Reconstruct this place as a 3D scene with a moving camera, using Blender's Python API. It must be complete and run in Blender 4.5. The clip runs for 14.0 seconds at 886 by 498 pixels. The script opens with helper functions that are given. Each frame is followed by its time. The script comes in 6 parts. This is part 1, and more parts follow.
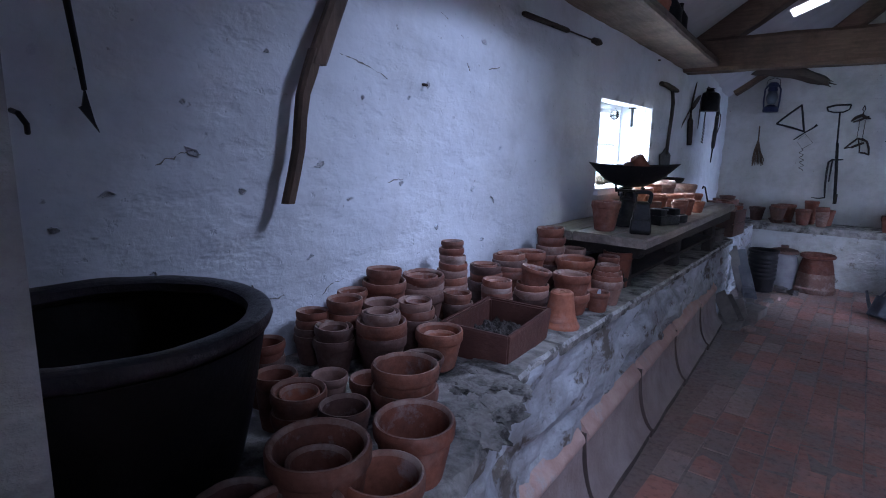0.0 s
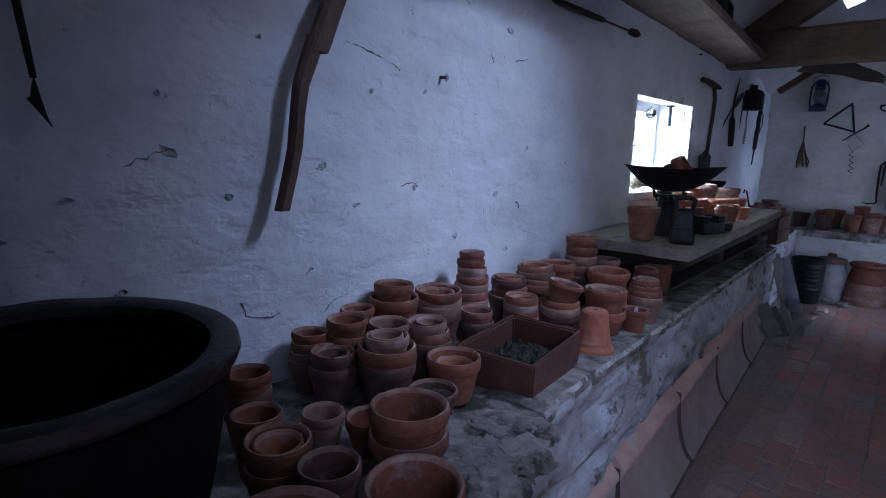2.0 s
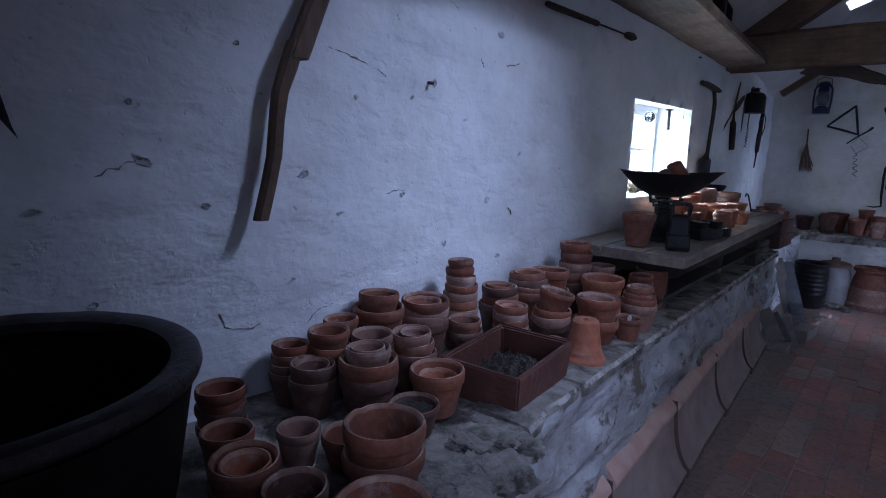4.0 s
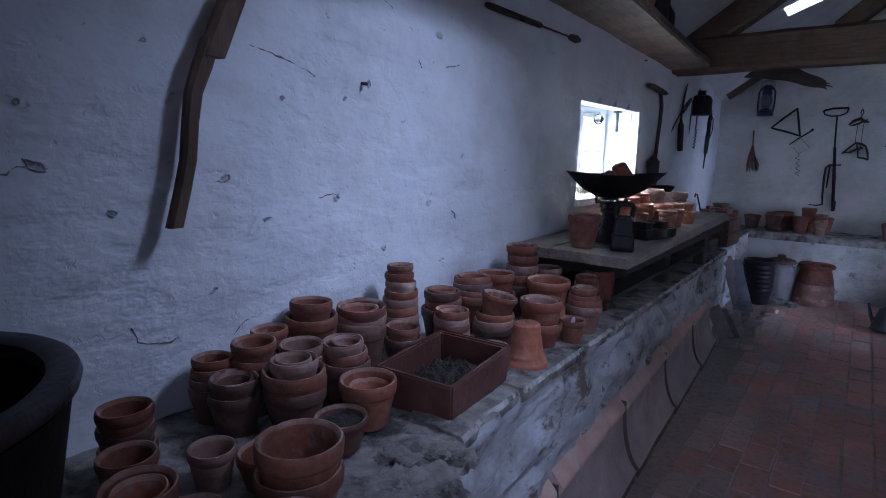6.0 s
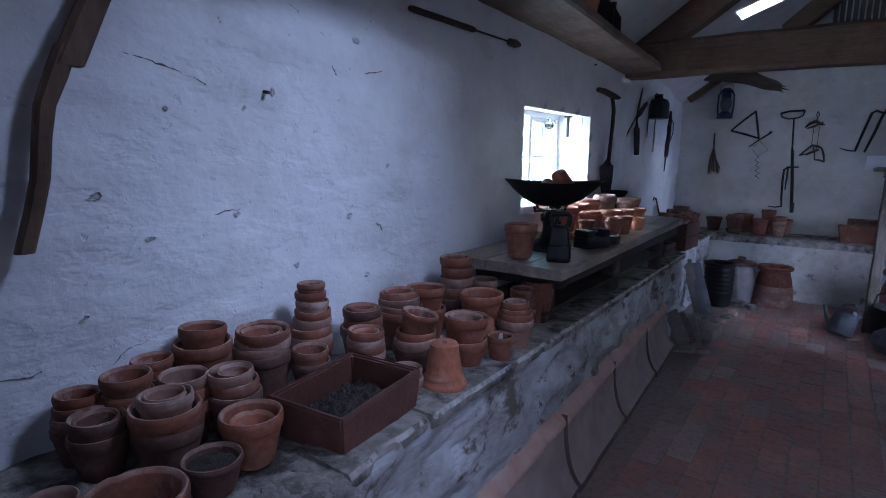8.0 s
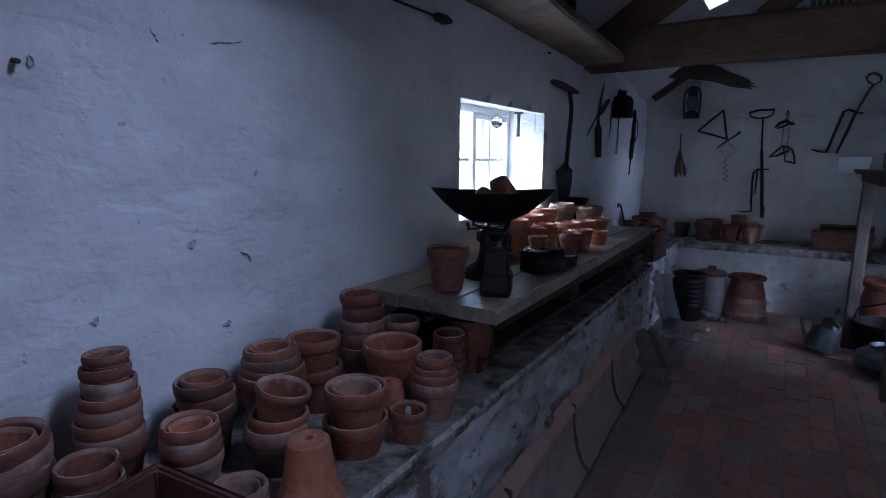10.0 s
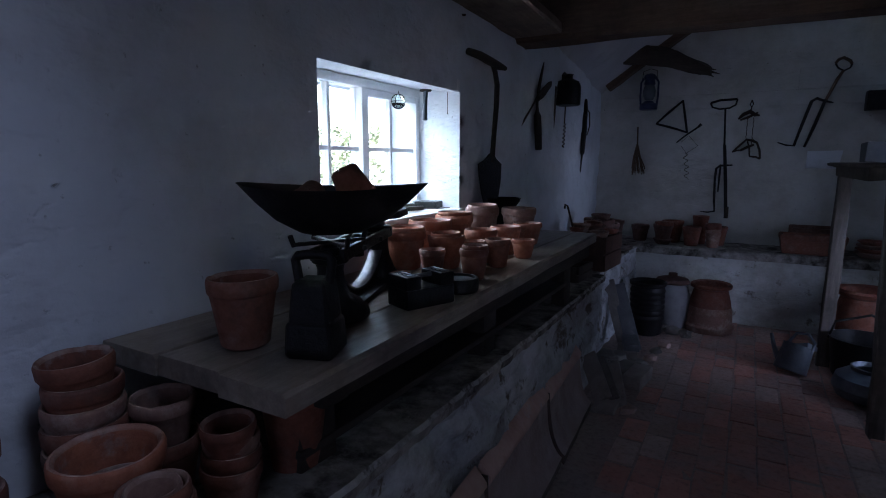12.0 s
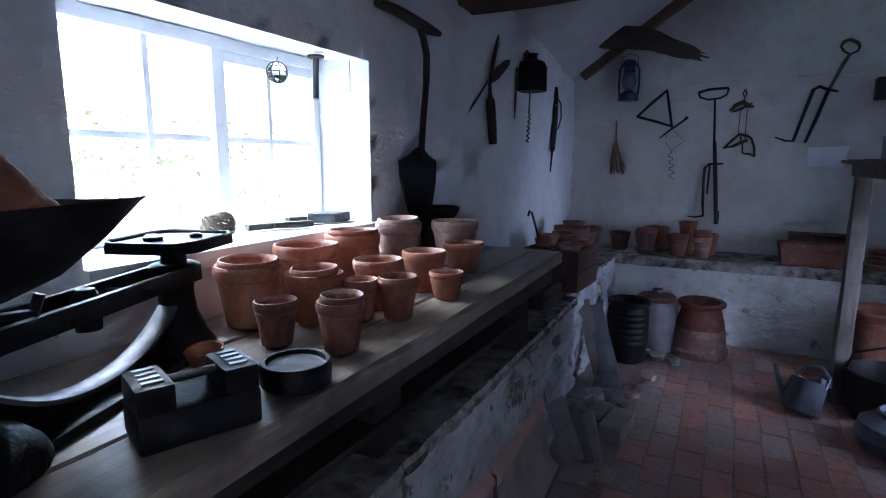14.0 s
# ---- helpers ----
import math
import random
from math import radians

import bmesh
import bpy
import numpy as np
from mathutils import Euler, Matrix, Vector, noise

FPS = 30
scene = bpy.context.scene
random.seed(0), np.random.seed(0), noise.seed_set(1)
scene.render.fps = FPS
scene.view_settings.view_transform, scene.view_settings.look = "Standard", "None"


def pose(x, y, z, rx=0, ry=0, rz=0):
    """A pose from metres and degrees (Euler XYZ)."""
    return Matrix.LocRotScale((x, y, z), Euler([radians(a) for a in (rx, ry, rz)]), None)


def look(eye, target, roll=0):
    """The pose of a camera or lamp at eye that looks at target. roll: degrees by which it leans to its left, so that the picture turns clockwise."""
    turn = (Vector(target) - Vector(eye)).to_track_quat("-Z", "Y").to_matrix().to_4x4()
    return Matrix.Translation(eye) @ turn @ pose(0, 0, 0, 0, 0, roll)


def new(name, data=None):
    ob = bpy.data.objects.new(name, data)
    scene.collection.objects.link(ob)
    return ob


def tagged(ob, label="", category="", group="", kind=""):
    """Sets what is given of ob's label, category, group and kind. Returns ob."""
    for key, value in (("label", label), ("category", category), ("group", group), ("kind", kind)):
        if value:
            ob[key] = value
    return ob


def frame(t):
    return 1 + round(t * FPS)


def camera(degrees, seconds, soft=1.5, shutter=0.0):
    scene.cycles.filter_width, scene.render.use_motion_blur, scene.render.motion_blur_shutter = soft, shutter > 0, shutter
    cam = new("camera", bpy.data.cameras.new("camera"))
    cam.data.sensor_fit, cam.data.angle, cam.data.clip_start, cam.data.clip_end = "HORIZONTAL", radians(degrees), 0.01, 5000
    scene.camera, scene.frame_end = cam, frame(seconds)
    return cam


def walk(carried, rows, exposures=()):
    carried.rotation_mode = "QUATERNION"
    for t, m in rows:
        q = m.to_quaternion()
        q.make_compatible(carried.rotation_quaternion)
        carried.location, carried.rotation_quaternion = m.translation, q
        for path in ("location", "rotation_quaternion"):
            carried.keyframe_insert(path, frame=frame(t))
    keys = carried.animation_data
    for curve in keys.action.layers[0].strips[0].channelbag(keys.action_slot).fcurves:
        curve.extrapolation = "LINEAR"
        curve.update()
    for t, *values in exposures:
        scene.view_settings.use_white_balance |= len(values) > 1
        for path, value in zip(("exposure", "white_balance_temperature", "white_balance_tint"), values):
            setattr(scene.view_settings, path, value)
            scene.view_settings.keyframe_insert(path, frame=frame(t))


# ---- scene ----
cam = camera(78.7, 14.0, 1.0)
PATH = [
    (0, (1.249, 0.061, 1.353), (0.042, 1.612, 0.982), 1.4),
    (0.5, (1.197, 0.139, 1.357), (-0.015, 1.686, 0.986), 1.6),
    (1, (1.163, 0.194, 1.37), (-0.063, 1.729, 0.998), 1.5),
    (1.5, (1.147, 0.224, 1.357), (-0.108, 1.736, 0.986), 1.5),
    (2, (1.145, 0.23, 1.352), (-0.135, 1.721, 0.98), 1.6),
    (4.5, (1.172, 0.299, 1.368), (-0.122, 1.78, 1.004), 1.5),
    (5, (1.181, 0.308, 1.367), (-0.083, 1.816, 1.012), 1.3),
    (5.5, (1.189, 0.329, 1.371), (-0.04, 1.867, 1.016), 1.3),
    (6, (1.204, 0.372, 1.364), (0.003, 1.933, 1.015), 1.1),
    (6.5, (1.231, 0.422, 1.377), (0.051, 1.999, 1.028), 1.0),
    (7, (1.27, 0.464, 1.388), (0.106, 2.054, 1.045), 0.9),
    (7.5, (1.287, 0.51, 1.399), (0.133, 2.108, 1.055), 0.9),
    (8, (1.31, 0.561, 1.393), (0.163, 2.164, 1.053), 0.7),
    (10.5, (1.168, 1.258, 1.395), (0.125, 2.933, 1.068), 0.5),
    (11, (1.176, 1.423, 1.369), (0.141, 3.102, 1.043), 0.5),
    (11.5, (1.16, 1.633, 1.353), (0.15, 3.329, 1.03), 0.4),
    (12, (1.146, 1.816, 1.346), (0.177, 3.537, 1.026), 0.2),
    (12.5, (1.169, 2.014, 1.327), (0.209, 3.739, 1.009), 0.1),
    (13, (1.146, 2.196, 1.308), (0.191, 3.924, 0.99), 0.1),
    (13.5, (1.075, 2.384, 1.314), (0.14, 4.123, 0.995), 0.1),
    (14, (1.036, 2.527, 1.333), (0.123, 4.277, 1.014), 0.1),
]
EXPOSURES = [(0, 5.85), (1, 5.65), (2, 5.5), (8, 5.45), (10.5, 4.4), (11.5, 3.95), (12.5, 4.35), (14, 5.35)]
walk(cam, [(t, look(eye, target, roll)) for t, eye, target, roll in PATH], EXPOSURES)

SKY, SUN, DOOR_W, ROOF_W, SIDE_W, WEST_W = 0.15, 1.0, 0.27, 0.09, 0.55, 7.0

# ---------- world and light ----------
world = bpy.data.worlds.new("sky")
scene.world = world
world.use_nodes = True
wn = world.node_tree
sky = wn.nodes.new("ShaderNodeTexSky")
sky.sky_type = "NISHITA"
sky.sun_disc = False
sky.sun_elevation = radians(48)
sky.sun_rotation = radians(120)
sky.dust_density = 2.0
wn.links.new(sky.outputs[0], wn.nodes["Background"].inputs[0])
wn.nodes["Background"].inputs[1].default_value = SKY

sun = new("sun", bpy.data.lights.new("sun", "SUN"))
sun.data.energy = SUN
sun.data.angle = radians(12)
sun.data.color = (1.0, 0.95, 0.88)
sun.matrix_world = look((0, 0, 0), (-0.6, 0.35, -0.8))


def opening_lamp(name, at, towards, wide, high, power, colour, spread=180):
    """Area lamp standing in for sky light at an opening; spread narrows the beam."""
    lamp = new(name, bpy.data.lights.new(name, "AREA"))
    lamp.data.shape, lamp.data.size, lamp.data.size_y = "RECTANGLE", wide, high
    lamp.data.energy, lamp.data.color, lamp.data.spread = power, colour, radians(spread)
    lamp.matrix_world = look(at, towards)
    return lamp


COOL = (0.51, 0.62, 1.0)
opening_lamp("door_daylight", (1.64, 0.105, 1.25), (1.55, 2.1, -0.35), 0.7, 1.5, DOOR_W, COOL, 124)
# lamp in an added, unseen roof light, set by the scythe handle's shadow
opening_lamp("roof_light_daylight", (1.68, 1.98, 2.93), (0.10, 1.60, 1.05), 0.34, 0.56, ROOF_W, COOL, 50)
# added lamp in a made-up east opening, brightens the far bench and floor
opening_lamp("side_door_daylight", (3.10, 5.25, 1.05), (1.2, 6.7, 0.25), 0.7, 1.6, SIDE_W, COOL, 84)
# hangs outside above the window, out of view, in place of sky light
opening_lamp("west_window_daylight", (-1.35, 3.6, 2.45), (0.32, 3.65, 1.0), 1.6, 0.85, WEST_W, (0.74, 0.845, 1.0))


# ---------- materials ----------
def node_mat(name):
    m = bpy.data.materials.new(name)
    m.use_nodes = True
    nt = m.node_tree
    return m, nt, nt.nodes["Principled BSDF"]


def tex(nt, scale, detail=6.0, rough=0.6, kind="ShaderNodeTexNoise", coord=None):
    n = nt.nodes.new(kind)
    n.inputs["Scale"].default_value = scale
    if kind == "ShaderNodeTexNoise":
        n.inputs["Detail"].default_value = detail
        n.inputs["Roughness"].default_value = rough
    c = coord or nt.nodes.new("ShaderNodeTexCoord").outputs["Object"]
    nt.links.new(c, n.inputs["Vector"])
    return n


def ramp(nt, fac, stops):
    r = nt.nodes.new("ShaderNodeValToRGB")
    el = r.color_ramp.elements
    while len(el) < len(stops):
        el.new(0.5)
    for e, (p, c) in zip(el, stops):
        e.position = p
        e.color = (c[0], c[1], c[2], 1) if not isinstance(c, float) else (c, c, c, 1)
    nt.links.new(fac, r.inputs[0])
    return r.outputs[0]


def mix(nt, fac, a, b, mode="MIX"):
    n = nt.nodes.new("ShaderNodeMix")
    n.data_type, n.blend_type = "RGBA", mode
    for sock, v in ((n.inputs[0], fac), (n.inputs[6], a), (n.inputs[7], b)):
        if isinstance(v, (int, float)):
            sock.default_value = v
        elif isinstance(v, tuple):
            sock.default_value = (*v, 1)
        else:
            nt.links.new(v, sock)
    return n.outputs[2]


def bump(nt, bsdf, height, strength, distance=0.01):
    b = nt.nodes.new("ShaderNodeBump")
    b.inputs["Strength"].default_value = strength
    b.inputs["Distance"].default_value = distance
    nt.links.new(height, b.inputs["Height"])
    nt.links.new(b.outputs[0], bsdf.inputs["Normal"])


def plain(name, a, b, scale=12, rough=0.7, metal=0.0, bump_s=0.3, bump_scale=60, stain=None, stain_at=(0.55, 0.75), rand=0.0):
    """Two tones in patches, a stain of its own shape, fine relief."""
    m, nt, p = node_mat(name)
    col = ramp(nt, tex(nt, scale).outputs[0], [(0.3, a), (0.7, b)])
    if stain:
        f = ramp(nt, tex(nt, scale * 0.45, 8, 0.7).outputs[0], [(stain_at[0], 0.0), (stain_at[1], 1.0)])
        col = mix(nt, f, col, stain)
    if rand:
        info = nt.nodes.new("ShaderNodeObjectInfo")
        v = ramp(nt, info.outputs["Random"], [(0.0, 1.0 - rand), (1.0, 1.0 + rand * 0.4)])
        col = mix(nt, 1.0, col, v, "MULTIPLY")
    nt.links.new(col, p.inputs["Base Color"])
    p.inputs["Roughness"].default_value = rough
    p.inputs["Metallic"].default_value = metal
    if bump_s:
        bump(nt, p, tex(nt, bump_scale, 8, 0.65).outputs[0], bump_s)
    return m


def wood(name, a, b, along=0, rough=0.75, scale=9, stain=None):
    m, nt, p = node_mat(name)
    mp = nt.nodes.new("ShaderNodeMapping")
    sc = [14.0, 14.0, 14.0]
    sc[along] = 1.2
    mp.inputs["Scale"].default_value = sc
    nt.links.new(nt.nodes.new("ShaderNodeTexCoord").outputs["Object"], mp.inputs["Vector"])
    g = tex(nt, scale * 0.5, 10, 0.7, coord=mp.outputs[0])
    col = ramp(nt, g.outputs[0], [(0.3, a), (0.7, b)])
    f = ramp(nt, tex(nt, 5, 8, 0.7).outputs[0], [(0.45, 0.0), (0.75, 1.0)])
    col = mix(nt, f, col, stain or tuple(c * 0.45 for c in a))
    nt.links.new(col, p.inputs["Base Color"])
    p.inputs["Roughness"].default_value = rough
    bump(nt, p, g.outputs[0], 0.5, 0.006)
    return m


def terracotta(name, tones, bloom, soot, bloom_at=(0.5, 0.72), bloom_tone=(0.42, 0.33, 0.29)):
    """Old flowerpot clay: its own tone a pot, fine grain, lime bloom, soot, wheel rings."""
    m, nt, p = node_mat(name)
    info = nt.nodes.new("ShaderNodeObjectInfo")
    col = ramp(nt, info.outputs["Random"], [(i / (len(tones) - 1), c) for i, c in enumerate(tones)])
    off = nt.nodes.new("ShaderNodeVectorMath")
    off.operation = "ADD"
    tc = nt.nodes.new("ShaderNodeTexCoord")
    nt.links.new(tc.outputs["Object"], off.inputs[0])
    comb = nt.nodes.new("ShaderNodeCombineXYZ")
    mul = nt.nodes.new("ShaderNodeMath")
    mul.operation = "MULTIPLY"
    mul.inputs[1].default_value = 37.0
    nt.links.new(info.outputs["Random"], mul.inputs[0])
    for i in range(3):
        nt.links.new(mul.outputs[0], comb.inputs[i])
    nt.links.new(comb.outputs[0], off.inputs[1])
    v = off.outputs[0]
    fine = tex(nt, 55, 8, 0.7, coord=v)
    col = mix(nt, ramp(nt, fine.outputs[0], [(0.35, 0.0), (0.75, 0.6)]), col, tuple(c * 0.5 for c in tones[0]))
    col = mix(nt, ramp(nt, tex(nt, 13, 8, 0.7, coord=v).outputs[0], [(bloom_at[0], 0.0), (bloom_at[1], bloom)]), col, bloom_tone)
    col = mix(nt, ramp(nt, tex(nt, 9, 8, 0.72, coord=v).outputs[0], [(0.50, 0.0), (0.70, soot)]), col, (0.05, 0.035, 0.03))
    nt.links.new(col, p.inputs["Base Color"])
    nt.links.new(ramp(nt, fine.outputs[0], [(0.3, 0.62), (0.7, 0.9)]), p.inputs["Roughness"])
    rings = nt.nodes.new("ShaderNodeMapping")
    rings.inputs["Scale"].default_value = (6, 6, 160)
    nt.links.new(v, rings.inputs["Vector"])
    bump(nt, p, mix(nt, 0.4, fine.outputs[0], tex(nt, 1.0, 3, 0.5, coord=rings.outputs[0]).outputs[0]), 0.4, 0.003)
    return m


def limewash(name, a, b, dirt, dirt_at, flake=None, flake_at=(0.6, 0.66), b_strength=0.5, stretch=None):
    """Old limewash: two whites, dirt in clouds, here and there flaked off."""
    m, nt, p = node_mat(name)
    tc = nt.nodes.new("ShaderNodeTexCoord").outputs["Object"]
    if stretch:
        along = nt.nodes.new("ShaderNodeMapping")
        along.inputs["Scale"].default_value = stretch
        nt.links.new(tc, along.inputs["Vector"])
        tc = along.outputs[0]
    col = ramp(nt, tex(nt, 1.3, 6, 0.6, coord=tc).outputs[0], [(0.35, a), (0.65, b)])
    col = mix(nt, ramp(nt, tex(nt, 3.1, 9, 0.72, coord=tc).outputs[0], [(dirt_at[0], 0.0), (dirt_at[1], 0.7)]), col, dirt)
    relief = tex(nt, 15, 7, 0.62, coord=tc)
    if flake:
        f = ramp(nt, tex(nt, 6.5, 10, 0.72, coord=tc).outputs[0], [(flake_at[0], 0.0), (flake_at[1], 1.0)])
        col = mix(nt, f, col, flake)
    spots = ramp(nt, tex(nt, 38, 4, 0.5, coord=tc).outputs[0], [(0.70, 0.0), (0.76, 0.7)])
    col = mix(nt, spots, col, tuple(c * 0.5 for c in dirt))
    nt.links.new(col, p.inputs["Base Color"])
    p.inputs["Roughness"].default_value = 0.92
    mp = nt.nodes.new("ShaderNodeMapping")
    mp.inputs["Scale"].default_value = (1.6, 1.6, 3.0)
    nt.links.new(tc, mp.inputs["Vector"])
    drag = ramp(nt, tex(nt, 3.2, 4, 0.52, coord=mp.outputs[0]).outputs[0], [(0.36, 0.0), (0.47, 0.55), (0.53, 0.62), (0.66, 1.0)])
    pits = ramp(nt, tex(nt, 26, 5, 0.6, coord=tc).outputs[0], [(0.26, 0.0), (0.36, 1.0)])
    bump(nt, p, mix(nt, 0.25, mix(nt, 0.6, relief.outputs[0], drag), pits), b_strength, 0.026)
    return m


def paving(name, a, b, crust, crust_at, rand):
    """Worn red bricks under a grey crust of trodden dirt that runs across the joints."""
    m, nt, p = node_mat(name)
    pos = nt.nodes.new("ShaderNodeNewGeometry").outputs["Position"]
    col = ramp(nt, tex(nt, 6, 6, 0.6, coord=pos).outputs[0], [(0.3, a), (0.7, b)])
    info = nt.nodes.new("ShaderNodeObjectInfo")
    v = ramp(nt, info.outputs["Random"], [(0.0, 1.0 - rand), (1.0, 1.0 + rand * 0.3)])
    col = mix(nt, 1.0, col, v, "MULTIPLY")
    big = ramp(nt, tex(nt, 2.3, 9, 0.68, coord=pos).outputs[0], [(crust_at[0], 0.0), (crust_at[1], 0.92)])
    col = mix(nt, big, col, crust)
    grit = tex(nt, 34, 8, 0.7, coord=pos)
    col = mix(nt, ramp(nt, grit.outputs[0], [(0.52, 0.0), (0.72, 0.7)]), col, tuple(c * 0.42 for c in crust))
    col = mix(nt, ramp(nt, tex(nt, 5.2, 8, 0.7, coord=pos).outputs[0], [(0.60, 0.0), (0.70, 0.6)]), col, (0.10, 0.085, 0.078))
    nt.links.new(col, p.inputs["Base Color"])
    nt.links.new(ramp(nt, grit.outputs[0], [(0.35, 0.42), (0.65, 0.75)]), p.inputs["Roughness"])
    bump(nt, p, grit.outputs[0], 0.6, 0.006)
    return m


PLASTER = limewash("limewashed_plaster", (0.70, 0.725, 0.76), (0.61, 0.64, 0.685), (0.44, 0.45, 0.455), (0.46, 0.76), b_strength=0.5)
BARE = plain("bared_plaster", (0.40, 0.40, 0.41), (0.56, 0.57, 0.59), 30, 0.95, 0, 1.0, 90, (0.26, 0.25, 0.24), (0.55, 0.7))
FAR_PLASTER = limewash("yellowed_limewash", (0.60, 0.59, 0.56), (0.50, 0.49, 0.46), (0.34, 0.32, 0.27), (0.42, 0.72), b_strength=0.5)
FACE = limewash("flaking_limewash", (0.56, 0.585, 0.62), (0.37, 0.385, 0.41), (0.15, 0.135, 0.12), (0.40, 0.60), (0.12, 0.098, 0.08), (0.55, 0.61), 0.75, (1.0, 0.8, 1.15))
FAR_FACE = limewash("far_flaking_limewash", (0.60, 0.61, 0.60), (0.47, 0.48, 0.46), (0.26, 0.24, 0.20), (0.42, 0.64), (0.20, 0.175, 0.15), (0.59, 0.67), 0.9)
LEDGE = plain("worn_cement", (0.15, 0.137, 0.124), (0.40, 0.375, 0.345), 16, 0.9, 0, 1.0, 45, (0.04, 0.034, 0.029), (0.46, 0.62))
TONES = {
    "terracotta": ([(0.165, 0.050, 0.030), (0.25, 0.080, 0.045), (0.19, 0.070, 0.044), (0.29, 0.095, 0.052)], 0.22, 0.7),
    "orange_terracotta": ([(0.34, 0.105, 0.055), (0.42, 0.15, 0.085)], 0.35, 0.3),
    "sooty_terracotta": ([(0.085, 0.038, 0.029), (0.13, 0.056, 0.04), (0.12, 0.062, 0.05)], 0.25, 0.8),
    "limed_terracotta": ([(0.24, 0.125, 0.095), (0.31, 0.18, 0.145)], 0.9, 0.3),
}
ARRIS = plain("rubbed_cement_edge", (0.20, 0.19, 0.175), (0.55, 0.54, 0.52), 22, 0.85, 0, 1.0, 60, (0.10, 0.09, 0.08), (0.52, 0.60))
POT, POT_RED, POT_DARK, POT_PALE = (terracotta(n, *TONES[n]) for n in TONES)
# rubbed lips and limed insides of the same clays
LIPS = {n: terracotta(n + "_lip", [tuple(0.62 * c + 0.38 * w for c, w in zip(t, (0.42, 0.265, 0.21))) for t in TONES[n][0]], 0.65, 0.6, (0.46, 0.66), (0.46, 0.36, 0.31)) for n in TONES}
INSIDES = {n: terracotta(n + "_inside", TONES[n][0], 0.6, 0.6, (0.54, 0.64), (0.34, 0.27, 0.26)) for n in TONES}
SLIP = plain("red_slip_tray", (0.060, 0.022, 0.017), (0.11, 0.042, 0.030), 10, 0.6, 0, 0.35, 60, (0.20, 0.10, 0.075), (0.6, 0.8))
GLAZED = plain("salt_glazed_tile", (0.25, 0.185, 0.17), (0.37, 0.295, 0.275), 6, 0.7, 0, 0.5, 40, (0.20, 0.13, 0.11), (0.5, 0.72))
GLAZED_RIM = plain("brown_tile_rim", (0.40, 0.235, 0.19), (0.52, 0.36, 0.31), 9, 0.8, 0, 0.6, 45, (0.40, 0.38, 0.38), (0.58, 0.70))
# dark colour on tile backs and edges: shade of joint and floor gaps
TILE_GAP_SHADE = plain("gap_shade_tile_edge", (0.07, 0.05, 0.042), (0.13, 0.09, 0.075), 9, 0.85, 0, 0.5, 45)
BRICK = paving("floor_brick", (0.42, 0.17, 0.125), (0.50, 0.245, 0.19), (0.27, 0.20, 0.178), (0.46, 0.64), 0.28)
BRICK_PALE = paving("pale_kerb_brick", (0.37, 0.235, 0.195), (0.44, 0.315, 0.27), (0.24, 0.205, 0.18), (0.46, 0.64), 0.25)
JOINT = paving("trodden_earth_joint", (0.24, 0.15, 0.126), (0.31, 0.20, 0.17), (0.24, 0.186, 0.164), (0.36, 0.52), 0.0)
IRON = plain("black_iron", (0.010, 0.010, 0.011), (0.022, 0.021, 0.022), 20, 0.5, 0.6, 0.3, 80, (0.05, 0.03, 0.022), (0.6, 0.8))
COPPER = plain("blackened_copper", (0.006, 0.0055, 0.006), (0.013, 0.012, 0.013), 14, 0.55, 0.1, 0.25, 60, (0.05, 0.045, 0.045), (0.6, 0.8))
COPPER.node_tree.nodes["Principled BSDF"].inputs["Specular IOR Level"].default_value = 0.2
# greyer than COPPER: the rim's sheen and glints are mixed into the colour
COPPER_RIM = plain("sheen_grey_rim", (0.03, 0.027, 0.03), (0.065, 0.06, 0.066), 18, 0.34, 0.3, 0.5, 45, (0.16, 0.145, 0.14), (0.64, 0.72))
RUST = plain("rusted_steel", (0.035, 0.025, 0.02), (0.07, 0.045, 0.035), 25, 0.7, 0.4, 0.5, 90)
ZINC = plain("dull_zinc", (0.09, 0.105, 0.125), (0.18, 0.20, 0.225), 14, 0.45, 0.7, 0.2, 50, (0.08, 0.08, 0.085), (0.5, 0.75))
BRIGHT = plain("worn_bright_steel", (0.09, 0.09, 0.10), (0.20, 0.20, 0.21), 18, 0.55, 0.8, 0.15, 70)
TABLE_WOOD = wood("bleached_bench_board", (0.16, 0.125, 0.10), (0.32, 0.27, 0.225), 1, 0.4, 7, (0.055, 0.042, 0.034))
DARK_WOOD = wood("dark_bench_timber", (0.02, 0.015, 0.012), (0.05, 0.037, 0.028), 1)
CRATE_WOOD = wood("red_brown_crate_wood", (0.06, 0.028, 0.02), (0.12, 0.06, 0.043), 1)
BRACE_WOOD = wood("black_split_oak", (0.035, 0.024, 0.018), (0.08, 0.054, 0.04), 0)
BEAM_WOOD = wood("old_roof_oak", (0.085, 0.05, 0.032), (0.17, 0.105, 0.07), 0)
BEAM_WOOD_Y = wood("old_shelf_oak", (0.12, 0.085, 0.065), (0.24, 0.18, 0.14), 1)
TOOL_WOOD = wood("ash_handle", (0.085, 0.05, 0.032), (0.16, 0.10, 0.065), 2)
POST_WOOD = wood("grey_post_wood", (0.06, 0.047, 0.039), (0.14, 0.115, 0.097), 2)
SLATE = plain("slate", (0.055, 0.06, 0.068), (0.11, 0.115, 0.125), 8, 0.7, 0, 0.4, 40, (0.22, 0.22, 0.22), (0.6, 0.8))
STONE = plain("rubble_stone", (0.12, 0.11, 0.10), (0.23, 0.215, 0.20), 8, 0.9, 0, 0.8, 30, (0.09, 0.08, 0.075))
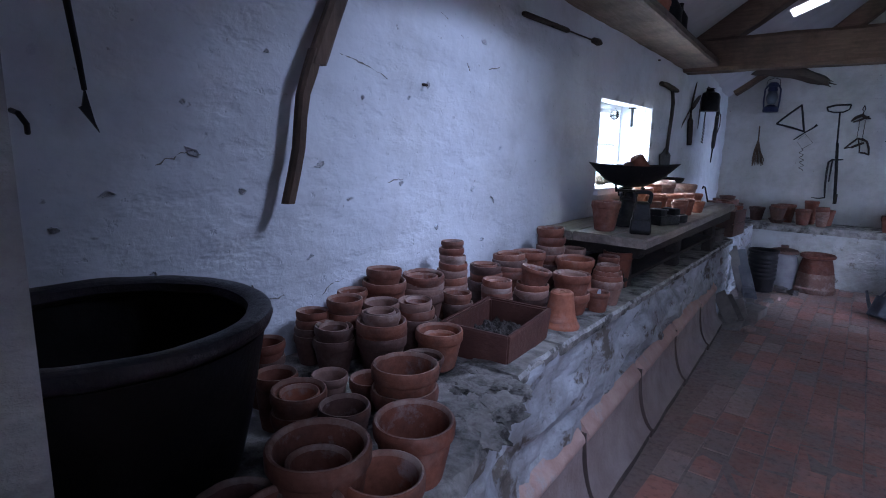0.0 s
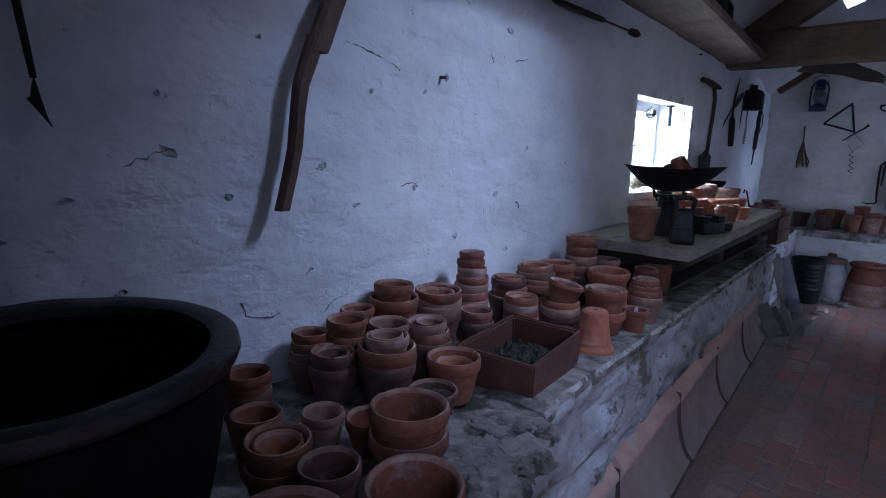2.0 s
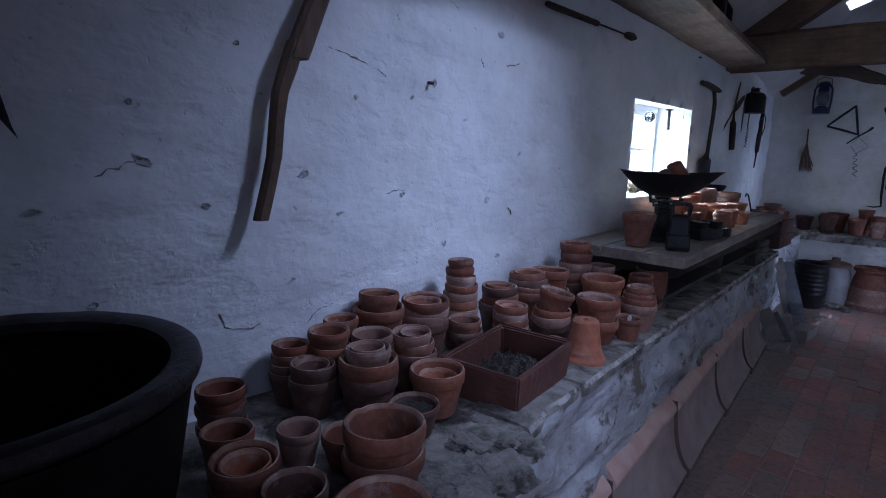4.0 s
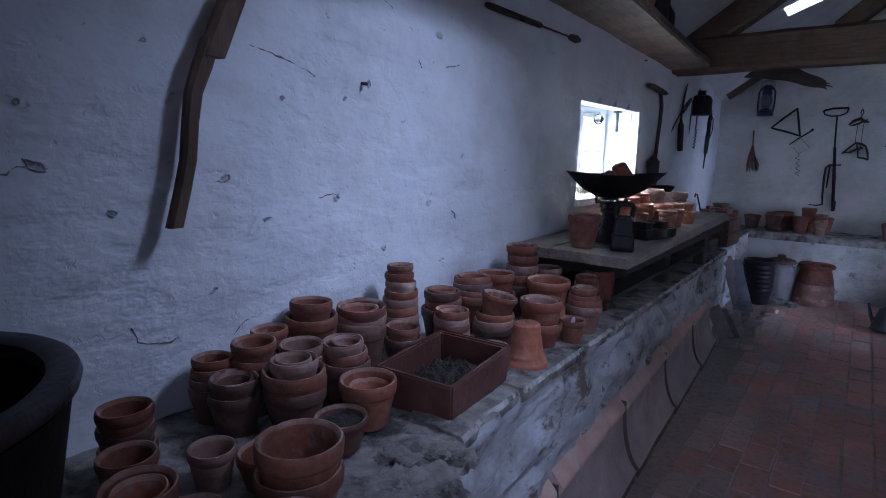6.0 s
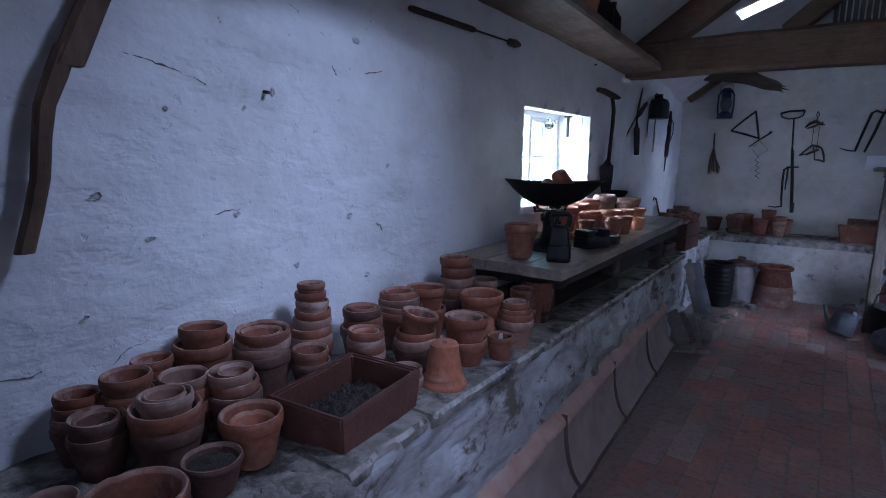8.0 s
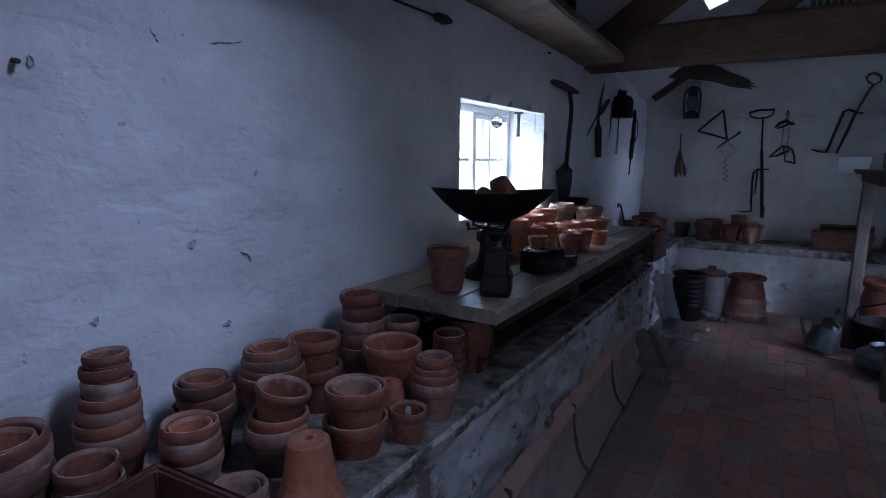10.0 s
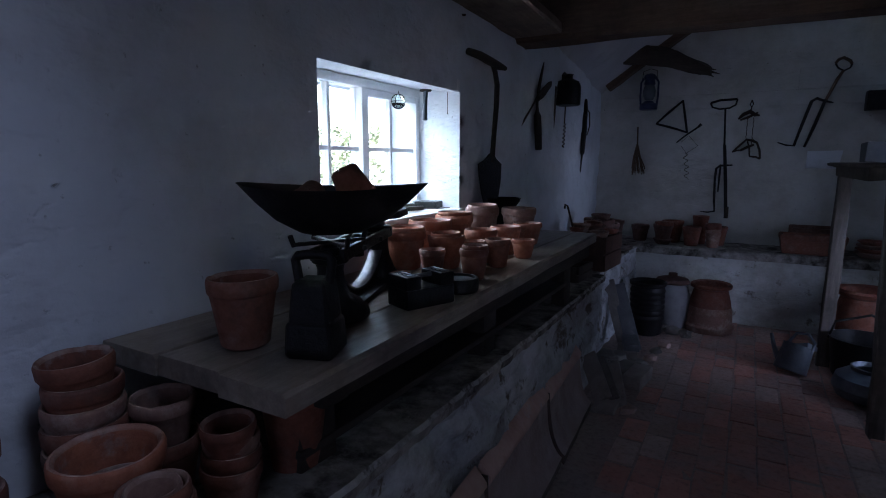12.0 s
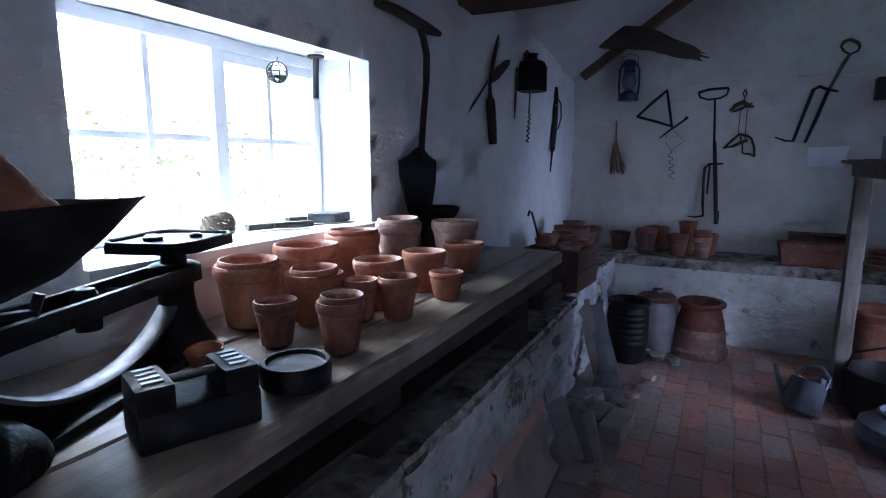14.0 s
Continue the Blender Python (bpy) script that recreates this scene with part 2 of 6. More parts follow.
TILE_GREY = plain("grey_clay_tile", (0.19, 0.165, 0.15), (0.31, 0.275, 0.25), 7, 0.85, 0, 0.5, 40, (0.12, 0.10, 0.09))
TILE_DARK = plain("stained_clay_tile", (0.11, 0.095, 0.088), (0.19, 0.165, 0.15), 9, 0.85, 0, 0.6, 45, (0.06, 0.05, 0.046))
SOIL = plain("dry_soil", (0.025, 0.02, 0.017), (0.06, 0.05, 0.042), 40, 0.95, 0, 1.0, 120)
PAINT = plain("white_window_paint", (0.72, 0.74, 0.76), (0.82, 0.83, 0.84), 9, 0.5, 0, 0.2, 60, (0.5, 0.5, 0.5), (0.62, 0.8))
TWINE = plain("garden_twine", (0.13, 0.10, 0.07), (0.22, 0.175, 0.125), 40, 0.95, 0, 0.8, 150)
CEIL = plain("limed_ceiling", (0.5, 0.5, 0.52), (0.62, 0.62, 0.64), 3, 0.9, 0, 0.4, 20, (0.35, 0.34, 0.34))
LEAF = plain("hedge_leaf", (0.07, 0.095, 0.045), (0.11, 0.12, 0.07), 3, 0.6, 0, 0)
GRASS = plain("gravel_yard", (0.24, 0.23, 0.21), (0.34, 0.33, 0.31), 1.0, 0.9, 0, 0.3, 20)
BLUE_TIN = plain("blue_enamel_tin", (0.012, 0.018, 0.06), (0.02, 0.03, 0.09), 15, 0.4, 0.2, 0.2, 60)
STONEWARE = plain("grey_stoneware", (0.11, 0.105, 0.11), (0.18, 0.175, 0.18), 10, 0.6, 0, 0.3, 50)

GLASS, gnt, gp = node_mat("window_glass")
gp.inputs["Base Color"].default_value = (0.95, 0.98, 1, 1)
gp.inputs["Roughness"].default_value = 0.02
gp.inputs["IOR"].default_value = 1.05
gp.inputs["Transmission Weight"].default_value = 1.0

CLEAR, cnt, cp = node_mat("thick_clear_glass")
cp.inputs["Base Color"].default_value = (0.85, 0.95, 0.93, 1)
cp.inputs["Roughness"].default_value = 0.03
cp.inputs["IOR"].default_value = 1.45
cp.inputs["Transmission Weight"].default_value = 1.0

OBSCURE, ont, op = node_mat("obscured_roof_glass")
op.inputs["Base Color"].default_value = (0.42, 0.44, 0.46, 1)
op.inputs["Roughness"].default_value = 0.35
op.inputs["IOR"].default_value = 1.1
op.inputs["Transmission Weight"].default_value = 1.0

# nearly black so sky and sun stay out and the lamp alone lights
DARK_PANE, qnt, qp = node_mat("near_black_roof_glass")
qp.inputs["Base Color"].default_value = (0.02, 0.022, 0.024, 1)
qp.inputs["Roughness"].default_value = 0.5
qp.inputs["IOR"].default_value = 1.1
qp.inputs["Transmission Weight"].default_value = 1.0


# ---------- mesh helpers ----------
def part(name, bm, material, parent=None, label="", smooth=True, at=None):
    me = bpy.data.meshes.new(name)
    bm.to_mesh(me)
    bm.free()
    me.materials.append(material)
    if smooth:
        me.polygons.foreach_set("use_smooth", [True] * len(me.polygons))
        me.set_sharp_from_angle(angle=radians(38))
    ob = new(name, me)
    if at is not None:
        ob.matrix_basis = at
    if parent:
        ob.parent = parent
    if label:
        ob["label"] = label
    return ob


def thing(name, at, label, category, group="", kind=""):
    ob = new(name)
    ob.empty_display_size = 0.05
    ob.matrix_basis = at
    return tagged(ob, label, category, group, kind)


def lathe(profile, segs=28, wobble=0.0, seed=0, closed=False):
    """Turn (radius, height) pairs round z."""
    bm = bmesh.new()
    rings = []
    for r, z in profile:
        if r < 1e-5:
            rings.append([bm.verts.new((0, 0, z))])
            continue
        ring = []
        for i in range(segs):
            a = 2 * math.pi * i / segs
            k = 1 + wobble * math.sin(2 * a + seed) + wobble * 0.5 * math.sin(3 * a + seed * 1.7)
            ring.append(bm.verts.new((r * k * math.cos(a), r * k * math.sin(a), z)))
        rings.append(ring)
    if closed:
        rings.append(rings[0])
    for a, b in zip(rings, rings[1:]):
        for i in range(segs):
            j = (i + 1) % segs
            if len(a) == 1 and len(b) == 1:
                continue
            if len(a) == 1:
                bm.faces.new((a[0], b[j], b[i]))
            elif len(b) == 1:
                bm.faces.new((a[i], a[j], b[0]))
            else:
                bm.faces.new((a[i], a[j], b[j], b[i]))
    bmesh.ops.recalc_face_normals(bm, faces=bm.faces)
    return bm


def block(lo, hi, bevel=0.004, bm=None, jitter=0.0, cuts=0):
    """A box between two corners with worn edges."""
    own = bm is None
    bm = bm or bmesh.new()
    got = bmesh.ops.create_cube(bm, size=1.0)["verts"]
    lo, hi = Vector(lo), Vector(hi)
    for v in got:
        v.co = Vector([(lo[i] + hi[i]) / 2 + v.co[i] * (hi[i] - lo[i]) for i in range(3)])
        if jitter:
            v.co += Vector([random.uniform(-jitter, jitter) for _ in range(3)])
    if cuts:
        bmesh.ops.subdivide_edges(bm, edges=bm.edges[:], cuts=cuts, use_grid_fill=True)
        for v in bm.verts:
            v.co += noise.noise_vector(v.co * 9.0) * jitter
    if bevel and own:
        sharp = [e for e in bm.edges if len(e.link_faces) == 2 and e.calc_face_angle(0) > 0.6]
        bmesh.ops.bevel(bm, geom=sharp, offset=bevel, segments=2, affect="EDGES", profile=0.6)
    return bm


def tube(points, radius, segs=8, bm=None, caps=True):
    """A rod along points; radius a number or one for each point."""
    bm = bm or bmesh.new()
    pts = [Vector(p) for p in points]
    rad = radius if isinstance(radius, (list, tuple)) else [radius] * len(pts)
    side = None
    rings = []
    for i, p in enumerate(pts):
        d = (pts[min(i + 1, len(pts) - 1)] - pts[max(i - 1, 0)]).normalized()
        if side is None:
            side = d.orthogonal().normalized()
        side = (side - d * side.dot(d)).normalized()
        up = d.cross(side)
        rings.append([bm.verts.new(p + (side * math.cos(2 * math.pi * k / segs) + up * math.sin(2 * math.pi * k / segs)) * rad[i]) for k in range(segs)])
    for a, b in zip(rings, rings[1:]):
        for k in range(segs):
            bm.faces.new((a[k], a[(k + 1) % segs], b[(k + 1) % segs], b[k]))
    if caps:
        bm.faces.new(rings[0][::-1])
        bm.faces.new(rings[-1])
    bmesh.ops.recalc_face_normals(bm, faces=bm.faces)
    return bm


def arc(c, r, a0, a1, n, plane="yz"):
    out = []
    for i in range(n + 1):
        a = radians(a0 + (a1 - a0) * i / n)
        u, v = r * math.cos(a), r * math.sin(a)
        out.append({"yz": (c[0], c[1] + u, c[2] + v), "xz": (c[0] + u, c[1], c[2] + v), "xy": (c[0] + u, c[1] + v, c[2])}[plane])
    return out


def extrude(outline, depth, axis="y"):
    """A flat outline (pairs) given a thickness along an axis, centred on it."""
    bm = bmesh.new()
    def at(p, d):
        return {"x": (d, p[0], p[1]), "y": (p[0], d, p[1]), "z": (p[0], p[1], d)}[axis]
    a = [bm.verts.new(at(p, -depth / 2)) for p in outline]
    b = [bm.verts.new(at(p, depth / 2)) for p in outline]
    bm.faces.new(a)
    bm.faces.new(b[::-1])
    n = len(outline)
    for i in range(n):
        bm.faces.new((a[i], b[i], b[(i + 1) % n], a[(i + 1) % n]))
    bmesh.ops.recalc_face_normals(bm, faces=bm.faces)
    return bm


# ---------- the large structure ----------
def wall_x(y):
    """The line of the plastered wall: it bends outward past the window."""
    return 0.0 if y < 4.7 else -0.075 * (y - 4.7)


def ledge_x(y):
    """Front edge of the masonry bench, bulging at its near end."""
    base = 0.545 - 0.0485 * (y - 1.4)
    if y < 1.4:
        base += 0.16 * min(1.0, max(0.0, (1.4 - y) / 0.55)) ** 1.5
    return base


def ledge_z(y):
    return 0.745 - 0.036 * (y - 1.4) if y > 1.4 else 0.745


WIN_Y0, WIN_Y1, WIN_Z0, WIN_Z1 = 3.085, 4.0, 1.125, 1.648
DEPTH = 0.40
FAR_Y = 7.4


def grid(us, vs, at, keep=None):
    bm = bmesh.new()
    g = [[bm.verts.new(at(u, v)) for v in vs] for u in us]
    for i in range(len(us) - 1):
        for j in range(len(vs) - 1):
            if keep is None or keep((us[i] + us[i + 1]) / 2, (vs[j] + vs[j + 1]) / 2):
                bm.faces.new((g[i][j], g[i + 1][j], g[i + 1][j + 1], g[i][j + 1]))
    for v in [v for v in bm.verts if not v.link_faces]:
        bm.verts.remove(v)
    return bm


def steps(a, b, size, marks=()):
    edges = [a, *sorted(marks), b]
    out = [a]
    for lo, hi in zip(edges, edges[1:]):
        n = max(1, round((hi - lo) / size))
        out += [lo + (hi - lo) * (i + 1) / n for i in range(n)]
    return out


def lumps(p, fine=0.012, coarse=0.016):
    p = Vector(p)
    return noise.noise(p * 1.6) * coarse + noise.noise(Vector((p.x * 6, p.y * 5.0, p.z * 9.0))) * fine + noise.noise(Vector((p.x * 15, p.y * 13, p.z * 21))) * fine * 0.4


west_y = steps(-0.2, FAR_Y + 0.1, 0.045, (WIN_Y0, WIN_Y1))
west_z = steps(-0.05, 2.3, 0.045, (WIN_Z0, WIN_Z1))


def west_at(y, z):
    near = WIN_Y0 - 0.02 < y < WIN_Y1 + 0.02 and WIN_Z0 - 0.02 < z < WIN_Z1 + 0.02
    return (wall_x(y) + (0.0 if near else lumps((0, y, z))), y, z)


def in_window(y, z):
    return WIN_Y0 < y < WIN_Y1 and WIN_Z0 < z < WIN_Z1


bm = grid(west_y, west_z, west_at, lambda y, z: not in_window(y, z))
back = grid(steps(-0.2, FAR_Y + 0.1, 0.5, (WIN_Y0, WIN_Y1)), steps(-0.05, 2.3, 0.6, (WIN_Z0, WIN_Z1)), lambda y, z: (-DEPTH - 0.25 * (y > 4.7), y, z), lambda y, z: not in_window(y, z))
tmp = bpy.data.meshes.new("tmp")
back.to_mesh(tmp)
back.free()
bm.from_mesh(tmp)
bpy.data.meshes.remove(tmp)
# the four sides of the window opening, a little uneven
for a, b in (((WIN_Y0, WIN_Z0), (WIN_Y1, WIN_Z0)), ((WIN_Y1, WIN_Z0), (WIN_Y1, WIN_Z1)), ((WIN_Y1, WIN_Z1), (WIN_Y0, WIN_Z1)), ((WIN_Y0, WIN_Z1), (WIN_Y0, WIN_Z0))):
    strip = []
    n = 16
    for i in range(n + 1):
        y, z = a[0] + (b[0] - a[0]) * i / n, a[1] + (b[1] - a[1]) * i / n
        row = []
        for k in range(6):
            x = -DEPTH * k / 5
            up, out = 0.11 * -x * (z - WIN_Z0) / (WIN_Z1 - WIN_Z0), 0.11 * -x * (y - WIN_Y0) / (WIN_Y1 - WIN_Y0)
            w = 0.0 if k in (0, 5) or i in (0, n) else noise.noise(Vector((x * 5, y * 5, z * 5))) * 0.008
            row.append(bm.verts.new((x, y + out + (w if a[0] == b[0] else 0), z + up + (w if a[1] == b[1] else 0))))
        strip.append(row)
    for r0, r1 in zip(strip, strip[1:]):
        for k in range(5):
            bm.faces.new((r0[k], r0[k + 1], r1[k + 1], r1[k]))
bmesh.ops.remove_doubles(bm, verts=bm.verts[:], dist=0.0005)
bmesh.ops.recalc_face_normals(bm, faces=bm.faces)
west = part("wall_west", bm, PLASTER)
tagged(west, "limewashed uneven plaster wall with a small window", "wall", kind="structure")

far = part("wall_north", grid(steps(-0.6, 3.2, 0.06), steps(-0.05, 3.9, 0.06), lambda x, z: (x, FAR_Y + lumps((x, 3, z)), z)), FAR_PLASTER)
far.modifiers.new("thick", "SOLIDIFY").thickness = 0.3
far.modifiers["thick"].offset = -1
tagged(far, "limewashed gable wall hung with old garden tools", "wall", kind="structure")

# this wall stays out of view; its opening is added for the side lamp
east_bm = grid([-0.3, 4.85, 5.65, FAR_Y + 0.2], [-0.05, 1.95, 2.35], lambda y, z: (2.9, y, z), lambda y, z: not (4.85 < y < 5.65 and z < 1.95))
east = part("wall_east", east_bm, PLASTER, smooth=False)
east.modifiers.new("thick", "SOLIDIFY").thickness = 0.3
east.modifiers["thick"].offset = -1
tagged(east, "limewashed unseen wall with an added opening for a lamp", "wall", kind="structure")

south_bm = grid([-0.5, 1.008, 2.0, 3.2], [-0.05, 2.05, 3.9], lambda x, z: (x, 0.12, z), lambda x, z: not (1.008 < x < 2.0 and z < 2.05))
south = part("wall_south", south_bm, FACE, smooth=False)
south.modifiers.new("thick", "SOLIDIFY").thickness = 0.34
south.modifiers["thick"].offset = 1
tagged(south, "limewashed end wall with an open doorway", "wall", kind="structure")

# added unseen boxes behind the door and east openings, keeping sky light out
for nm, lo, hi in (("wall_lobby_end", (0.5, -1.60, -0.05), (2.5, -1.50, 2.5)), ("wall_lobby_west", (0.5, -1.5, -0.05), (0.6, -0.225, 2.5)), ("wall_lobby_east", (2.4, -1.5, -0.05), (2.5, -0.225, 2.5)), ("ceiling_lobby", (0.5, -1.6, 2.5), (2.5, -0.225, 2.58)), ("wall_lean_to", (3.6, -0.3, -0.05), (3.7, FAR_Y + 0.2, 2.5)), ("ceiling_lean_to", (3.2, -0.3, 2.36), (3.7, FAR_Y + 0.2, 2.44)), ("wall_lean_to_end", (3.2, -0.4, -0.05), (3.7, -0.3, 2.5)), ("wall_lean_to_far", (3.2, FAR_Y + 0.2, -0.05), (3.7, FAR_Y + 0.3, 2.5))):
    tagged(part(nm, block(lo, hi, 0), PLASTER, smooth=False), "plain unseen panel added to keep sky light out", "wall", kind="structure")

ground = part("ground", grid([-400, -20, 20, 400], [-400, -20, 20, 400], lambda x, y: (x, y, -0.12)), GRASS)
tagged(ground, "pale gravel yard outside the shed", "ground", kind="structure")

floor = part("floor", block((-0.3, -0.6, -0.12), (3.0, FAR_Y + 0.1, -0.0036), 0), JOINT, smooth=False)
tagged(floor, "worn brick floor with dark earthy joints", "floor", kind="structure")

# the masonry bench along the wall
def bench_piece(name, y0, y1, x_of, z_of, material, label, rough=0.012, seed=0.0):
    ys = steps(y0, y1, 0.026)
    bm = bmesh.new()
    rows = []
    for y in ys:
        row = []
        xf, zt = x_of(y), z_of(y)
        xb = wall_x(y) - 0.05
        prof = [(xf + 0.006 - 0.006 * k / 28, zt * k / 28 - 0.04 * (k == 0)) for k in range(28)]
        prof += [(xf, zt - 0.018), (xf - 0.014, zt)] + [(xf - 0.014 - (xf - xb - 0.014) * k / 9, zt) for k in range(1, 10)]
        for i, (x, z) in enumerate(prof):
            worse = 1.0 + 1.4 * max(0.0, min(1.0, (1.6 - y) / 0.5))
            n = noise.noise(Vector((x * 4 + seed, y * 4, z * 7))) * rough * 1.5 * worse + noise.noise(Vector((x * 13, y * 13 + seed, z * 15))) * rough * worse
            n -= 0.020 * max(0.0, noise.noise(Vector((x * 3, y * 4.0 + z * 3 + seed, z * 15))) - 0.08) / 0.3
            n += 0.008 * noise.noise(Vector((x * 8, y * 9 + seed, z * 34)))
            row.append(bm.verts.new((x + (n if i < 29 else 0), y, z + (n * 0.45 if i >= 28 else 0))))
        rows.append(row)
    for a, b in zip(rows, rows[1:]):
        for i in range(len(a) - 1):
            f = bm.faces.new((a[i], b[i], b[i + 1], a[i + 1]))
            f.material_index = 1 if i >= 28 else 0
    bm.faces.new(rows[0])
    bm.faces.new(rows[-1][::-1])
    bmesh.ops.recalc_face_normals(bm, faces=bm.faces)
    ob = part(name, bm, material)
    ob.data.materials.append(LEDGE)
    return tagged(ob, label, "bench", kind="structure")


bench_piece("masonry_bench", 0.12, 5.42, ledge_x, ledge_z, FACE, "rubble masonry bench with flaking limewash and cement top")
bench_piece("masonry_bench_end", 5.42, 6.9, lambda y: 0.30, lambda y: 0.605, FACE, "limewashed masonry bench in the corner", 0.008, 5.0)


def far_bench():
    xs = steps(-0.5, 2.9, 0.05)
    bm = bmesh.new()
    rows = []
    for x in xs:
        prof = [(6.90 - 0.02 * (k == 0), 0.545 * k / 8 - 0.03 * (k == 0)) for k in range(9)] + [(6.865, 0.547), (6.86, 0.60), (6.875, 0.617)] + [(6.875 + 0.6 * k / 6, 0.617) for k in range(1, 7)]
        rows.append([bm.verts.new((x, y + noise.noise(Vector((x * 4, y * 4, z * 5))) * 0.012, z + noise.noise(Vector((x * 6, y * 5, z))) * 0.006)) for y, z in prof])
    for a, b in zip(rows, rows[1:]):
        for i in range(len(a) - 1):
            f = bm.faces.new((a[i], b[i], b[i + 1], a[i + 1]))
            f.material_index = 1 if i >= 8 else 0
    bmesh.ops.recalc_face_normals(bm, faces=bm.faces)
    ob = part("far_bench", bm, FAR_FACE)
    ob.data.materials.append(LEDGE)
    return tagged(ob, "limewashed masonry bench with a dark cement top under the gable", "bench", kind="structure")


far_bench()


def slab_edge(y0, y1, seed):
    """The worn cement slab that caps the bench."""
    bm = bmesh.new()
    rows = []
    for y in steps(y0, y1, 0.015):
        xf, z = ledge_x(y) + 0.014, ledge_z(y)
        w = noise.noise(Vector((y * 14, seed, 0))) * 0.007 + noise.noise(Vector((y * 4, seed, 3))) * 0.006 + noise.noise(Vector((y * 31, seed, 7))) * 0.004
        rows.append([bm.verts.new(p) for p in ((xf - 0.17, y, z - 0.03), (xf + w - 0.004, y, z - 0.032), (xf + w, y, z - 0.006), (xf + w - 0.008, y, z + 0.006 + w * 0.3), (xf - 0.12, y, z + 0.008 + w * 0.2), (xf - 0.17, y, z + 0.002))])
    for a, b in zip(rows, rows[1:]):
        for k in range(6):
            bm.faces.new((a[k], a[(k + 1) % 6], b[(k + 1) % 6], b[k])).material_index = 1 if k == 2 else 0
    bm.faces.new(rows[0][::-1])
    bm.faces.new(rows[-1])
    bmesh.ops.recalc_face_normals(bm, faces=bm.faces)
    slab_ob = part("bench_slab", bm, LEDGE)
    slab_ob.data.materials.append(ARRIS)
    tagged(slab_ob, "worn grey cement slab capping the bench edge", "slab", kind="structure")


slab_edge(1.27, 1.575, 1.0)
slab_edge(1.588, 5.40, 2.0)
for x, y, r, t in ((0.615, 1.10, 0.058, 8), (0.565, 1.21, 0.046, -6), (0.655, 0.99, 0.05, 14), (0.51, 1.14, 0.035, 0), (0.585, 1.02, 0.032, 0), (0.605, 1.22, 0.03, 20), (0.47, 1.24, 0.028, 5), (0.55, 1.08, 0.022, 30), (0.52, 1.20, 0.018, 12), (0.63, 1.05, 0.024, -20)):
    bm = bmesh.new()
    bmesh.ops.create_icosphere(bm, subdivisions=4, radius=1.0)
    for v in bm.verts:
        q = v.co.copy()
        o = Vector((x * 30, y * 9, 0))
        v.co = Vector((q.x * r * 1.25, q.y * r, q.z * r * 0.38)) * (1 + 0.55 * noise.noise(q * 1.6 + o) + 0.35 * noise.noise(q * 3.5 + o) + 0.2 * noise.noise(q * 8 + o) + 0.1 * noise.noise(q * 17 + o))
    tagged(part("broken_stone", bm, LEDGE, at=pose(x, y, 0.735, t, t * 0.6, x * 700)), "broken dark core stone showing at the ruined bench edge", "stone", "broken bench stones")

# roof: two sloping limed ceilings, a roof light cut through the western one
RIDGE_X, EAVE_Z, PITCH = 1.45, 2.16, 0.70
SLX = [-0.5, 0.542, 1.15, RIDGE_X]
SLY = [-0.3, 5.575, 5.875, FAR_Y + 0.2]
roof_bm = grid(SLX, SLY, lambda x, y: (x, y + (1.15 * max(0.0, min(x, 1.15) - 0.542) if y in (5.575, 5.875) else 0.0), EAVE_Z + PITCH * x), lambda x, y: not (0.542 < x < 1.15 and 5.575 < y < 5.875))
roof_w = part("ceiling_west", roof_bm, CEIL, smooth=False)
roof_w.modifiers.new("thick", "SOLIDIFY").thickness = 0.06
roof_w.modifiers["thick"].offset = 1
tagged(roof_w, "limed boarded roof slope with a narrow roof light", "ceiling", kind="structure")
# eastern slope gets an added opening, out of view, for the roof lamp
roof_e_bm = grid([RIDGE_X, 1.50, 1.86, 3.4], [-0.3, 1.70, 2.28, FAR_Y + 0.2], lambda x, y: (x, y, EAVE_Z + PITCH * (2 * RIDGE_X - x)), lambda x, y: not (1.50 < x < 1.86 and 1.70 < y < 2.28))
roof_e = part("ceiling_east", roof_e_bm, CEIL, smooth=False)
roof_e.modifiers.new("thick", "SOLIDIFY").thickness = 0.06
roof_e.modifiers["thick"].offset = 1
tagged(roof_e, "limed boarded roof slope with an added, unseen roof light", "ceiling", kind="structure")

rl = bmesh.new()
for z in (0.064,):
    rl.faces.new([rl.verts.new((x, y + 1.15 * max(0.0, x - 0.542), EAVE_Z + PITCH * x + z)) for x, y in ((0.50, 5.52), (1.19, 5.52), (1.19, 5.93), (0.50, 5.93))])
rl_ob = part("window_2", rl, OBSCURE, smooth=False)
rl_ob.modifiers.new("thick", "SOLIDIFY").thickness = 0.006
tagged(rl_ob, "narrow obscured glass roof light", "roof light", kind="structure")
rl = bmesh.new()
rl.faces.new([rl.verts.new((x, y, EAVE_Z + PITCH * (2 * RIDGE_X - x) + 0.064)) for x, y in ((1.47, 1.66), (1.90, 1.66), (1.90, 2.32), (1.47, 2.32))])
rl_ob = part("window_3", rl, DARK_PANE, smooth=False)
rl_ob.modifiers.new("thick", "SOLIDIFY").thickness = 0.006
tagged(rl_ob, "near-black glass in an added, unseen roof light", "roof light", kind="structure")


